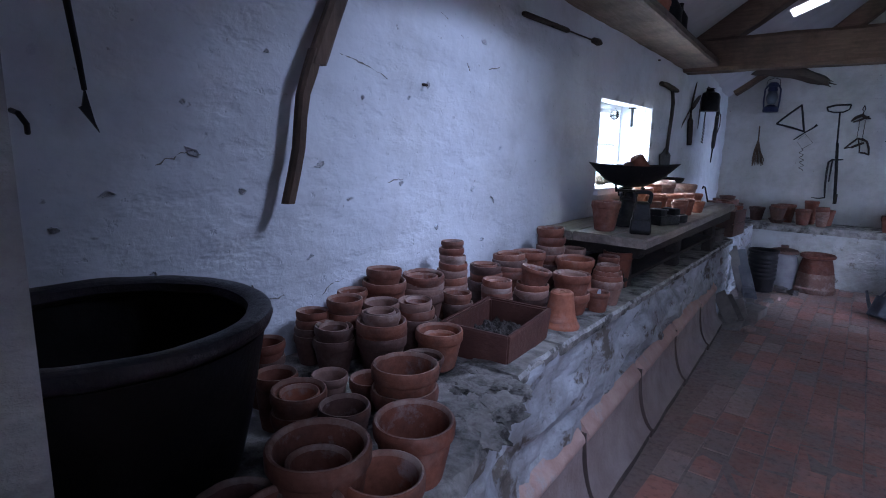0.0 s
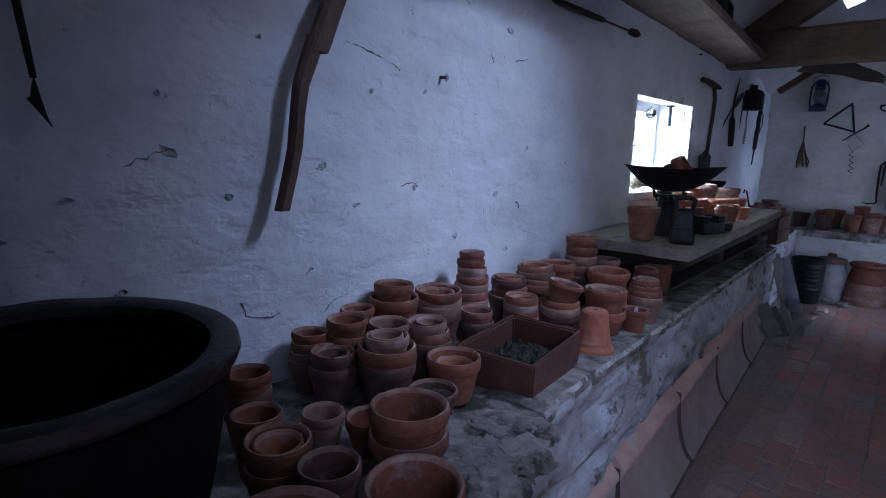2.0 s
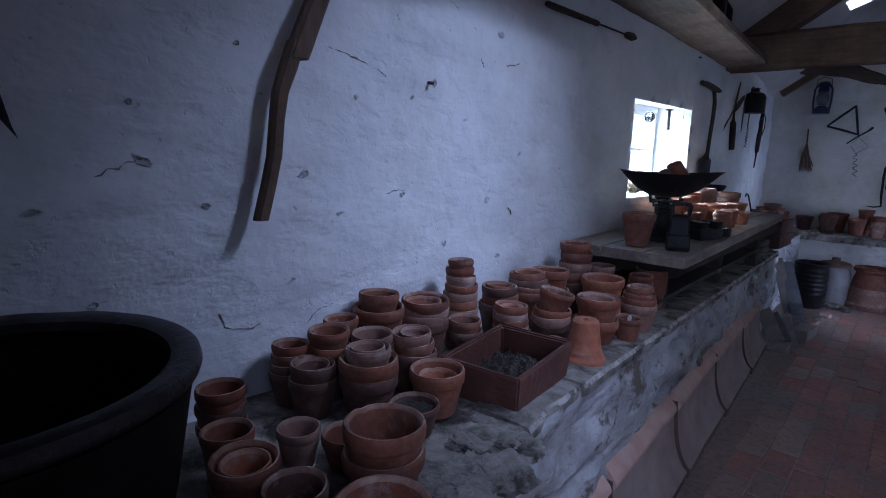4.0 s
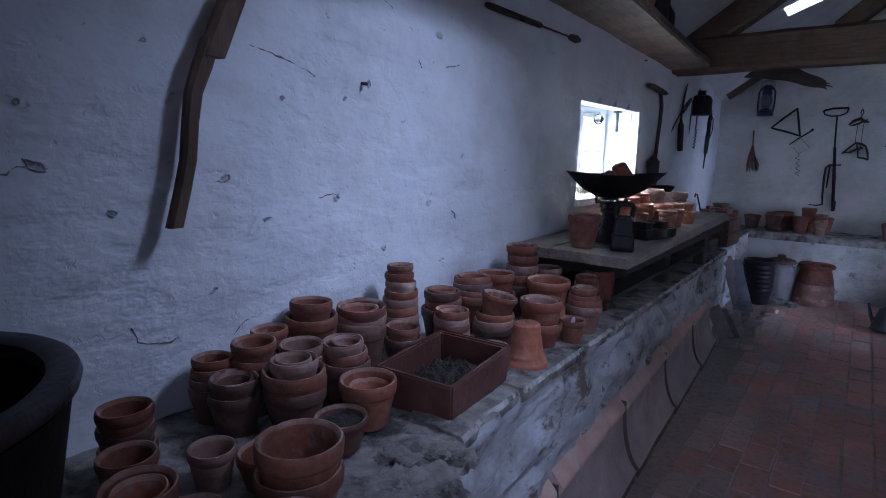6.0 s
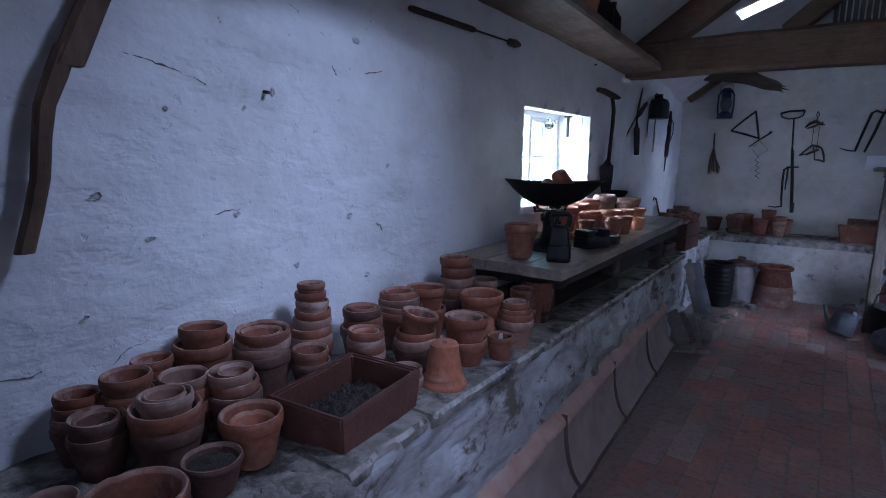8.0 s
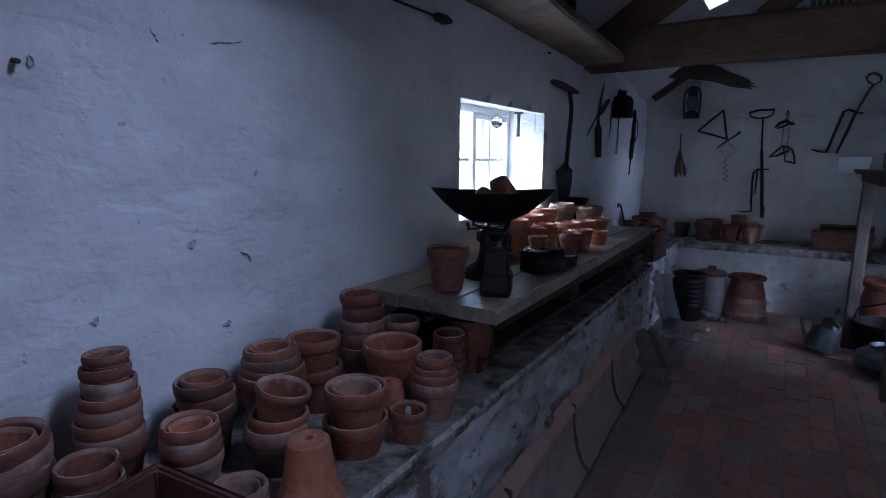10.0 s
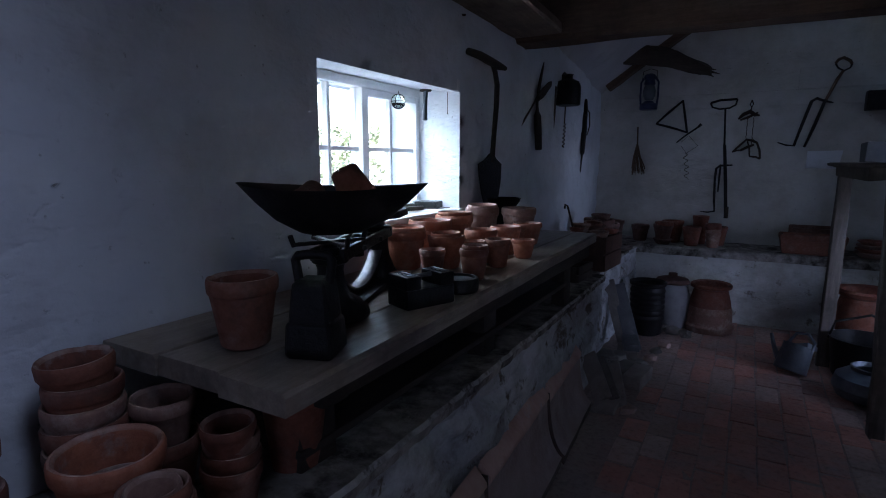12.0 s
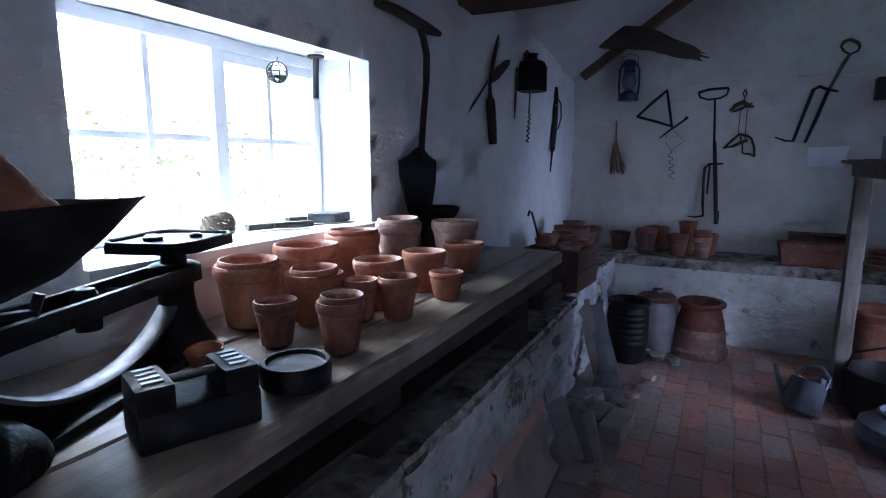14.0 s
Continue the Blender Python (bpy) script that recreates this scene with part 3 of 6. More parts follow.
def beam(name, a, b, wide, high, label, material=BEAM_WOOD, wear=0.008):
    """A hewn timber from a to b, uneven along its length."""
    a, b = Vector(a), Vector(b)
    d = (b - a).normalized()
    side = d.cross(Vector((0, 0, 1))).normalized()
    up = side.cross(d)
    n = max(4, int((b - a).length / 0.12))
    bm = bmesh.new()
    rows = []
    for i in range(n + 1):
        c = a + (b - a) * i / n
        row = []
        for su, sv in ((-1, -0.8), (-0.8, -1), (0.8, -1), (1, -0.8), (1, 0.8), (0.8, 1), (-0.8, 1), (-1, 0.8)):
            p = c + side * su * wide / 2 + up * sv * high / 2
            row.append(bm.verts.new(p + noise.noise_vector(p * 5) * wear))
        rows.append(row)
    for r0, r1 in zip(rows, rows[1:]):
        for k in range(8):
            bm.faces.new((r0[k], r0[(k + 1) % 8], r1[(k + 1) % 8], r1[k]))
    bm.faces.new(rows[0][::-1])
    bm.faces.new(rows[-1])
    bmesh.ops.recalc_face_normals(bm, faces=bm.faces)
    return tagged(part(name, bm, material), label, "beam", kind="structure")


beam("tie_beam", (-0.15, 4.72, 2.085), (3.0, 4.72, 2.068), 0.20, 0.235, "dark oak tie beam across the shed")
beam("principal_rafter", (0.0, 4.72, 2.08), (1.43, 4.72, 3.06), 0.16, 0.20, "dark oak rafter rising from the tie beam")
beam("principal_rafter_east", (2.9, 4.72, 2.08), (1.47, 4.72, 3.06), 0.16, 0.20, "dark oak rafter rising from the tie beam")
beam("strut", (0.98, 4.72, 2.18), (1.42, 4.72, 2.56), 0.10, 0.11, "reddish oak strut standing on the tie beam")
beam("gable_rafter", (-0.14, FAR_Y - 0.10, 2.08), (1.3, FAR_Y - 0.10, 3.06), 0.12, 0.135, "dark oak rafter against the gable wall")
brace_bm = bmesh.new()
rows = []
for i in range(25):
    u = i / 24
    c = Vector((-0.27 + 1.06 * u, 6.98, 2.285 + 0.035 * math.sin(u * 3.0) - 0.195 * u * u))
    high = 0.02 + 0.066 * math.sin(math.pi * min(1.0, u * 0.92 + 0.06)) ** 0.6
    row = []
    for su, sv in ((-1, -0.5), (-0.4, -1), (0.4, -1), (1, -0.5), (1, 0.5), (0.4, 1), (-0.4, 1), (-1, 0.5)):
        p = c + Vector((0, su * 0.05, sv * high))
        row.append(brace_bm.verts.new(p + noise.noise_vector(Vector((p.x * 7, su * 3, sv * 3))) * 0.02))
    rows.append(row)
for a, b in zip(rows, rows[1:]):
    for q in range(8):
        brace_bm.faces.new((a[q], a[(q + 1) % 8], b[(q + 1) % 8], b[q]))
brace_bm.faces.new(rows[0][::-1])
brace_bm.faces.new(rows[-1])
for z0, z1, x1 in ((0.0, -0.03, 0.10), (0.02, 0.005, 0.07), (-0.02, -0.05, 0.055)):
    tube([(0.70, 6.98, 2.11 + z0), (0.76, 6.97, 2.10 + z0 * 0.8), (0.76 + x1, 6.96, 2.095 + z1)], [0.02, 0.012, 0.003], 6, brace_bm)
bmesh.ops.recalc_face_normals(brace_bm, faces=brace_bm.faces)
tagged(part("gable_brace", brace_bm, BRACE_WOOD), "rough split oak brace crossing the gable rafter", "beam", kind="structure")

# shelf of one thick board under the eave
shelf_bm = bmesh.new()
rows = []
for i in range(29):
    y = 1.2 + 3.42 * i / 28
    zb = 2.055 - 0.03 * (y - 2.4)
    xo = 0.335 - 0.035 * (y - 2.4)
    row = [(-0.02, zb), (xo - 0.01, zb), (xo, zb + 0.012), (xo - 0.006, zb + 0.05), (xo - 0.02, zb + 0.056), (-0.02, zb + 0.056)]
    rows.append([shelf_bm.verts.new(Vector((x, y, z)) + noise.noise_vector(Vector((x * 6, y * 3, z * 6))) * 0.006) for x, z in row])
for a, b in zip(rows, rows[1:]):
    for k in range(6):
        shelf_bm.faces.new((a[k], a[(k + 1) % 6], b[(k + 1) % 6], b[k]))
shelf_bm.faces.new(rows[0][::-1])
shelf_bm.faces.new(rows[-1])
bmesh.ops.recalc_face_normals(shelf_bm, faces=shelf_bm.faces)
shelf = part("wall_shelf", shelf_bm, BEAM_WOOD_Y)
tagged(shelf, "thick old oak board shelf under the eave", "shelf", kind="structure")

# plaster band on the gable wall
rail = part("trim", block((-0.20, FAR_Y - 0.016, 1.83), (2.88, FAR_Y + 0.03, 1.955), 0.006, jitter=0.004), FAR_PLASTER)
tagged(rail, "limewashed hanging board fixed along the gable wall", "hanging board", kind="structure")
rail = part("trim", block((1.44, FAR_Y - 0.012, 1.96), (2.88, FAR_Y + 0.03, 2.13), 0.006, jitter=0.004), FAR_PLASTER)
tagged(rail, "limewashed raised plaster panel on the gable wall", "panel", kind="structure")


# ---------- the window ----------
FX = -0.255
window = thing("window_1", pose(FX, 0, 0), "white painted casement window with eight small panes", "window", kind="structure")
WY0, WY1, WZ0, WZ1 = WIN_Y0 + 0.006, WIN_Y1 + 0.024, WIN_Z0 + 0.004, WIN_Z1 + 0.024
fr = window
for lo, hi in (((-0.03, WY0, WZ0), (0.03, WY1, WZ0 + 0.035)), ((-0.03, WY0, WZ1 - 0.035), (0.03, WY1, WZ1)), ((-0.03, WY0, WZ0 + 0.035), (0.03, WY0 + 0.11, WZ1 - 0.035)), ((-0.03, WY1 - 0.03, WZ0 + 0.035), (0.03, WY1, WZ1 - 0.035)), ((-0.028, 3.585, WZ0 + 0.035), (0.034, 3.628, WZ1 - 0.035))):
    part("frame", block(lo, hi, 0.004), PAINT, fr)
part("casement_rail", block((-0.02, 3.628, WZ1 - 0.065), (0.024, WY1 - 0.03, WZ1 - 0.035), 0.003), PAINT, fr)
for y in (3.407, 3.81):
    part("glazing_bar", block((-0.015, y - 0.009, WZ0 + 0.035), (0.015, y + 0.009, WZ1 - 0.035), 0.003), PAINT, fr)
for y0, y1 in ((WY0 + 0.11, 3.398), (3.416, 3.585), (3.628, 3.801), (3.819, WY1 - 0.03)):
    part("glazing_bar", block((-0.014, y0, 1.386), (0.014, y1, 1.404), 0.003), PAINT, fr)
    for z0, z1 in ((WZ0 + 0.035, 1.386), (1.404, WZ1 - 0.035)):
        pane = part("pane", block((-0.002, y0, z0), (0.002, y1, z1), 0), GLASS, fr, smooth=False)
        pane.visible_shadow = False
sill = part("window_sill", block((-0.225, WIN_Y0 - 0.004, WIN_Z0 - 0.03), (0.022, WIN_Y1 + 0.004, WIN_Z0 + 0.012), 0.006, jitter=0.002), PAINT)
tagged(sill, "deep white painted window board", "window sill", kind="structure")
# hedge outside
hbm = bmesh.new()
rnd = random.Random(5)
for i in range(5200):
    y = rnd.uniform(-1.5, 9.5)
    top = 1.75 + 0.35 * noise.noise(Vector((y * 0.9, 3, 0))) + 0.25 * noise.noise(Vector((y * 2.7, 8, 0)))
    c = Vector((-7.5 + rnd.gauss(0, 0.5), y * 1.4, (top + 0.5 * noise.noise(Vector((y, 1, 4)))) * 1.25 * rnd.random() ** 0.6))
    n = Vector((rnd.uniform(-1, 1), rnd.uniform(-1, 1), rnd.uniform(-1, 1))).normalized()
    u = n.orthogonal().normalized() * rnd.uniform(0.04, 0.10)
    v = n.cross(u) * 0.7
    hbm.faces.new([hbm.verts.new(c + q) for q in (u, v, -u, -v)])
hedge = part("hedge", hbm, LEAF, smooth=False)
tagged(hedge, "loose leafy green hedge beyond the window", "hedge", kind="stuff")


# ---------- the long table on the bench ----------
TY0, TY1, TZ = 2.40, 4.62, 0.982
table = thing("potting_table", pose(0, 0, 0), "long weathered plank potting table set on the masonry bench", "table")
def table_front(y):
    return 0.535 - 0.025 * (y - TY0)
bounds = [0.015, 0.19, 0.372, None]
for k in range(3):
    bm = bmesh.new()
    rows = []
    for i in range(25):
        y = TY0 + (TY1 - TY0) * i / 24 + (0.006 * math.sin(k * 2.1) if i in (0, 24) else 0)
        x0 = bounds[k] + 0.002
        x1 = (bounds[k + 1] - 0.002) if bounds[k + 1] else table_front(y)
        row = [(x0, TZ - 0.042), (x1, TZ - 0.042), (x1 + 0.001, TZ - 0.008), (x1 - 0.007, TZ), (x0 + 0.004, TZ), (x0, TZ - 0.005)]
        rows.append([bm.verts.new(Vector((x, y, z)) + noise.noise_vector(Vector((x * 9 + k, y * 5, z * 9))) * 0.003) for x, z in row])
    for a, b in zip(rows, rows[1:]):
        for j in range(6):
            bm.faces.new((a[j], a[(j + 1) % 6], b[(j + 1) % 6], b[j]))
    bm.faces.new(rows[0][::-1])
    bm.faces.new(rows[-1])
    bmesh.ops.recalc_face_normals(bm, faces=bm.faces)
    part("plank", bm, TABLE_WOOD, table)
# timber below the top is near black: its colour takes in the shade there
for y in (2.62, 3.50, 4.42):
    for x in (0.07, 0.36):
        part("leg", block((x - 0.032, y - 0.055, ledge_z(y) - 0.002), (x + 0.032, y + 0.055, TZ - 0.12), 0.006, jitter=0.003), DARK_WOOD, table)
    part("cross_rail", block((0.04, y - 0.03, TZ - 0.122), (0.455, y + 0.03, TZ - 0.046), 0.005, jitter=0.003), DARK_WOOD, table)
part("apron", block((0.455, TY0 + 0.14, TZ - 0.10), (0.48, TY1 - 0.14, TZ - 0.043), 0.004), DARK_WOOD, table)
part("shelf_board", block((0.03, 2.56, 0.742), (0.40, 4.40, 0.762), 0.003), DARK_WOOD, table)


# ---------- flowerpots ----------
def pot_mesh(d, h, rim=None, seed=0, collar=True):
    """A thrown flowerpot: tapered wall, collar, thick rounded lip often chipped, hollow, a hole in the foot."""
    r = d / 2
    rb = r * 0.69
    rim = rim or min(0.035, h * 0.24)
    t = 0.058 * d + 0.0022
    c = 0.028 * d if collar else 0.004
    ro = r - c
    hs = h - rim
    hole = 0.08 * d
    prof = [(hole, 0.012), (hole, 0.0), (rb - 0.006, 0), (rb, 0.005)]
    prof += [(rb + (ro - 0.012 * d - rb) * q, 0.005 + (hs - 0.005) * q) for q in (0.35, 0.7, 1.0)]
    prof += [(r - 0.004, hs + 0.001), (r - 0.001, hs + 0.006), (r, h - 0.009), (r - 0.001, h - 0.004), (r - t * 0.28, h - 0.0005), (r - t * 0.6, h), (r - t + 0.001, h - 0.003), (r - t - 0.001, h - 0.008), (r - t - 0.003, hs)]
    prof += [(rb + (r - t - rb - 0.002) * 0.5 - 0.004, hs * 0.5), (rb - t, 0.014), (hole, 0.012)]
    segs = 32
    bm = lathe(prof, segs, 0.011, seed)
    rnd = random.Random(int(seed * 10))
    chips = [(rnd.uniform(0, 6.283), rnd.uniform(0.08, 0.22), rnd.uniform(0.001, 0.0035) * min(1.6, d / 0.09)) for _ in range(rnd.choice((0, 0, 1, 1, 2)))]
    lean = rnd.uniform(-0.02, 0.02)
    for v in bm.verts:
        a = math.atan2(v.co.y, v.co.x)
        if v.co.z > h - 0.010:
            for at, wide, deep in chips:
                off = abs((a - at + math.pi) % (2 * math.pi) - math.pi)
                if off < wide:
                    v.co.z -= deep * (1 - off / wide)
        v.co.z += lean * v.co.x * v.co.z / max(h, 0.01)
        v.co += noise.noise_vector(v.co * 25 + Vector((seed, 0, 0))) * 0.0008
    bm.verts.index_update()
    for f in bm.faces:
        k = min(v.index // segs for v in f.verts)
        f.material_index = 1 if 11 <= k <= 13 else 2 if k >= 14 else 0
    return bm


POT_N = [0]


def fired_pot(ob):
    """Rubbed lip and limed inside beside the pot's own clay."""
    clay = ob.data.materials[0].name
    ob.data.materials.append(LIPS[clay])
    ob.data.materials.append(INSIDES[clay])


def insert(x, y, top, d, material, label="smaller terracotta pot nested in a larger one"):
    """A pot sunk into the pot below so that its lip shows inside the other's."""
    h = min(0.06, d * 0.7)
    return flowerpot(x, y, top - h, d, h, material, label, (1.5, -1.0), group="stacked flowerpots", rim=0.014)



def flowerpot(x, y, z, d, h, material=None, label="", tilt=(0, 0), flip=False, group="", rim=None, content=None):
    POT_N[0] += 1
    m = pose(x, y, z, tilt[0], tilt[1], (POT_N[0] * 71) % 360)
    if flip:
        m = pose(x, y, z + h, 180, 0, (POT_N[0] * 71) % 360)
    ob = part("flowerpot", pot_mesh(d, h, rim, POT_N[0] * 1.3), material or POT, at=m)
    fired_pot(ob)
    tagged(ob, label or "weathered terracotta flowerpot with a thick collar", "flowerpot", group)
    if content:
        r = d / 2 * 0.86
        bm = lathe([(0, h * 0.78), (r * 0.4, h * 0.80), (r * 0.8, h * 0.78), (r, h * 0.77), (r * 0.9, h * 0.7)], 20)
        for v in bm.verts:
            v.co.z += noise.noise(v.co * 60) * 0.006
        part("soil", bm, content, ob, "dry grey-brown soil")
    return ob


def stack(x, y, top, sizes, materials=None, base=None, group="stacked flowerpots", wob=0.004, label="", first=None):
    """Pots set into one another; sizes are rim widths from the lowest up."""
    base = ledge_z(y) - 0.004 if base is None else base
    n = len(sizes)
    avail = top - base
    h0 = first or (max(0.06, min(sizes[0] * 0.92, avail - 0.02 * (n - 1))) if n > 1 else avail)
    step = (avail - h0) / max(1, n - 1)
    out = []
    for i, d in enumerate(sizes):
        h = h0 if i == 0 else min(d * 0.85, h0 + step * 0.6)
        zt = base + h0 + step * i
        r = random.Random(int(x * 1000) + i * 7 + int(y * 100))
        mat = (materials[i % len(materials)] if materials else POT)
        out.append(flowerpot(x + (r.uniform(-wob, wob) if i else 0), y + (r.uniform(-wob, wob) if i else 0), zt - h, d, h, mat, label or ("terracotta flowerpot stacked with others on the masonry bench" if n > 1 else ""), (r.uniform(-2.5, 2.5) if i else 0, r.uniform(-2.5, 2.5) if i else 0), group=group, rim=min(0.034, d * 0.26)))
    return out


D, P, R, K = POT, POT_PALE, POT_RED, POT_DARK
stack(0.085, 0.975, 0.900, [0.105, 0.10, 0.095, 0.092], [K, K, D, D])
stack(0.172, 0.976, 0.877, [0.112, 0.104], [K, K])
stack(0.124, 1.054, 0.928, [0.12, 0.108, 0.104], [K, D, D])
stack(0.066, 1.145, 0.924, [0.11, 0.10, 0.093], [D, K, D])
stack(0.086, 1.258, 0.974, [0.142, 0.142, 0.14, 0.112], [D, D, D, D])
stack(0.179, 1.151, 0.907, [0.12, 0.112, 0.108], [D, D, P])
stack(0.256, 1.072, 0.912, [0.14, 0.138, 0.138, 0.108], [K, D, D, P])
stack(0.240, 1.238, 0.908, [0.125, 0.112, 0.103], [K, D, P])
stack(0.122, 1.398, 0.940, [0.152, 0.148, 0.146, 0.142], [K, P, P, D])
stack(0.360, 1.196, 0.854, [0.134], [D])
flowerpot(0.392, 1.085, 0.741, 0.116, 0.075, K, "sooty terracotta pot filled with dry soil", content=SOIL)
stack(0.505, 0.892, 0.886, [0.15, 0.152], [D, D], first=0.095)
stack(0.383, 0.905, 0.815, [0.10], [D])
stack(0.312, 0.843, 0.823, [0.088], [P])
stack(0.300, 0.705, 0.868, [0.094], [D])
stack(0.430, 0.668, 0.885, [0.112, 0.110], [D, D])
flowerpot(0.43, 0.668, 0.79, 0.082, 0.088, R, "small terracotta pot standing inside a larger one")
stack(0.200, 0.745, 0.905, [0.10, 0.097, 0.095], [D, K, D])
stack(0.545, 0.682, 0.884, [0.098], [K])
stack(0.655, 0.752, 0.868, [0.154], [D])
stack(0.640, 0.545, 0.905, [0.165], [D])
flowerpot(0.64, 0.545, 0.78, 0.105, 0.095, D, "small terracotta pot standing inside a larger one")
stack(0.725, 0.600, 0.865, [0.13], [D])
stack(0.70, 0.450, 0.870, [0.15], [D])
stack(0.615, 0.420, 0.860, [0.13], [K])
tower = stack(0.106, 1.582, 1.025, [0.124, 0.124, 0.12, 0.112, 0.106, 0.098, 0.092, 0.082], [D, P, D, P, D, P, D, D], label="small terracotta flowerpot in a tall leaning stack")
stack(0.197, 1.500, 0.872, [0.108, 0.101], [K, D])
stack(0.130, 1.767, 0.914, [0.14, 0.126, 0.122], [K, D, K])
stack(0.258, 1.655, 0.897, [0.112, 0.112, 0.112, 0.108], [P, D, P, D])
stack(0.120, 1.965, 0.925, [0.17, 0.155, 0.145, 0.135], [D, D, K, D], label="shallow terracotta pan stacked with others on the bench")
stack(0.143, 2.090, 0.923, [0.15, 0.146], [D, D], first=0.13)
stack(0.300, 1.825, 0.860, [0.138, 0.13, 0.126], [K, P, D])
flowerpot(0.304, 1.82, 0.835, 0.12, 0.085, D, "terracotta pot lying tilted on a stack", (6, 12))
stack(0.411, 1.640, 0.820, [0.11, 0.104], [P, P])
flowerpot(0.452, 1.772, ledge_z(1.77), 0.138, 0.055, R, "orange terracotta pot turned upside down on another rim", flip=True, rim=0.022)
flowerpot(0.452, 1.772, ledge_z(1.77) + 0.022, 0.116, 0.113, R, "orange terracotta pot turned upside down", flip=True, rim=0.022)
stack(0.395, 1.970, 0.888, [0.152, 0.147], [D, D], first=0.095)
stack(0.464, 2.078, 0.808, [0.092], [D])
stack(0.136, 2.297, 1.005, [0.145, 0.14, 0.134, 0.13, 0.125], [K, D, P, D, D])
stack(0.280, 2.262, 0.888, [0.125, 0.168], [K, R], label="wide red terracotta bowl on the bench", first=0.115)
flowerpot(0.375, 2.112, ledge_z(2.11), 0.108, 0.122, R, "orange terracotta pot turned upside down", flip=True)
stack(0.200, 2.402, 0.904, [0.13, 0.12], [D, P])
stack(0.365, 2.420, 0.888, [0.11, 0.104, 0.10, 0.098], [D, D, P, D])
stack(0.440, 2.228, 0.885, [0.132, 0.126, 0.114, 0.100], [P, D, D, D])
flowerpot(0.345, 2.60, ledge_z(2.6) - 0.004, 0.145, 0.185, D, "tall brown terracotta pot standing under the potting table")
for x, y, top, d, m in ((0.395, 1.970, 0.886, 0.118, P), (0.130, 1.767, 0.917, 0.095, D), (0.258, 1.655, 0.890, 0.082, R), (0.120, 1.965, 0.931, 0.108, D), (0.440, 2.228, 0.890, 0.078, P), (0.360, 1.196, 0.836, 0.098, R), (0.122, 1.398, 0.932, 0.112, D), (0.256, 1.072, 0.914, 0.082, P), (0.172, 0.976, 0.874, 0.084, K), (0.240, 1.238, 0.906, 0.078, D), (0.411, 1.640, 0.818, 0.080, P), (0.395, 2.228, 0.80, 0.07, K)):
    insert(x, y, top, d, m)
tag = part("plant_label", extrude([(-0.006, 0), (0.006, 0), (0.007, 0.075), (0.004, 0.088), (-0.004, 0.086), (-0.007, 0.075)], 0.0016, "y"), PAINT, at=pose(0.458, 2.082, ledge_z(2.08) + 0.012, 12, 6, 20))
tagged(tag, "small white painted plant label standing in a pot", "plant label")

# terracotta seed tray with soil
def seed_tray():
    t = thing("seed_tray", pose(0.395, 1.447, ledge_z(1.45) - 0.003, 2.6, 0, 4.5), "dark red terracotta seed tray half full of dry soil", "planter")
    L, W, H, th = 0.305, 0.235, 0.105, 0.018
    bm = bmesh.new()
    def ring(x, y, z):
        return [bm.verts.new((sx * x / 2, sy * y / 2, z)) for sx, sy in ((-1, -1), (1, -1), (1, 1), (-1, 1))]
    rings = [ring(W - 0.02, L - 0.02, 0), ring(W, L, H - 0.004), ring(W - 0.004, L - 0.004, H), ring(W - 2 * th, L - 2 * th, H), ring(W - 2 * th - 0.004, L - 2 * th - 0.004, 0.015)]
    for p, q in zip(rings, rings[1:]):
        for i in range(4):
            bm.faces.new((p[i], p[(i + 1) % 4], q[(i + 1) % 4], q[i]))
    bm.faces.new(rings[0][::-1])
    bm.faces.new(rings[-1])
    bmesh.ops.recalc_face_normals(bm, faces=bm.faces)
    bmesh.ops.bevel(bm, geom=[e for e in bm.edges if e.calc_face_angle(0) > 0.5], offset=0.005, segments=2, affect="EDGES")
    part("body", bm, SLIP, t)
    s = grid(steps(-0.098, 0.098, 0.004), steps(-0.132, 0.132, 0.004), lambda x, y: (x, y, 0.028 + 0.034 * math.exp(-((x / 0.07) ** 2 + (y / 0.09) ** 2)) + 0.016 * noise.noise(Vector((x * 50, y * 50, 0))) + 0.012 * noise.noise(Vector((x * 130, y * 130, 2)))))
    part("soil", s, SOIL, t, "loose dry soil and leaf litter")
seed_tray()


# ---------- copper on the bench ----------
def copper():
    t = thing("wash_copper", pose(0.318, 0.382, 0.742), "large black round wash copper with a broad rim on the bench", "cauldron")
    part("vessel", lathe([(0, 0), (0.12, 0.0), (0.165, 0.018), (0.195, 0.06), (0.214, 0.14), (0.228, 0.22), (0.240, 0.29), (0.244, 0.306), (0.226, 0.306), (0.212, 0.24), (0.198, 0.14), (0.17, 0.06), (0.12, 0.03), (0, 0.024)], 72, 0.004), COPPER, t)
    rim = lathe([(0.242, 0.307), (0.252, 0.314), (0.256, 0.326), (0.253, 0.337), (0.246, 0.341), (0.224, 0.338), (0.216, 0.333), (0.213, 0.318), (0.222, 0.307)], 96, 0.004, closed=True)
    for v in rim.verts:
        v.co += noise.noise_vector(v.co * 14) * 0.0025
    part("rim", rim, COPPER_RIM, t, "broad chipped black rim, worn edges, sheen lightened into its colour")
copper()

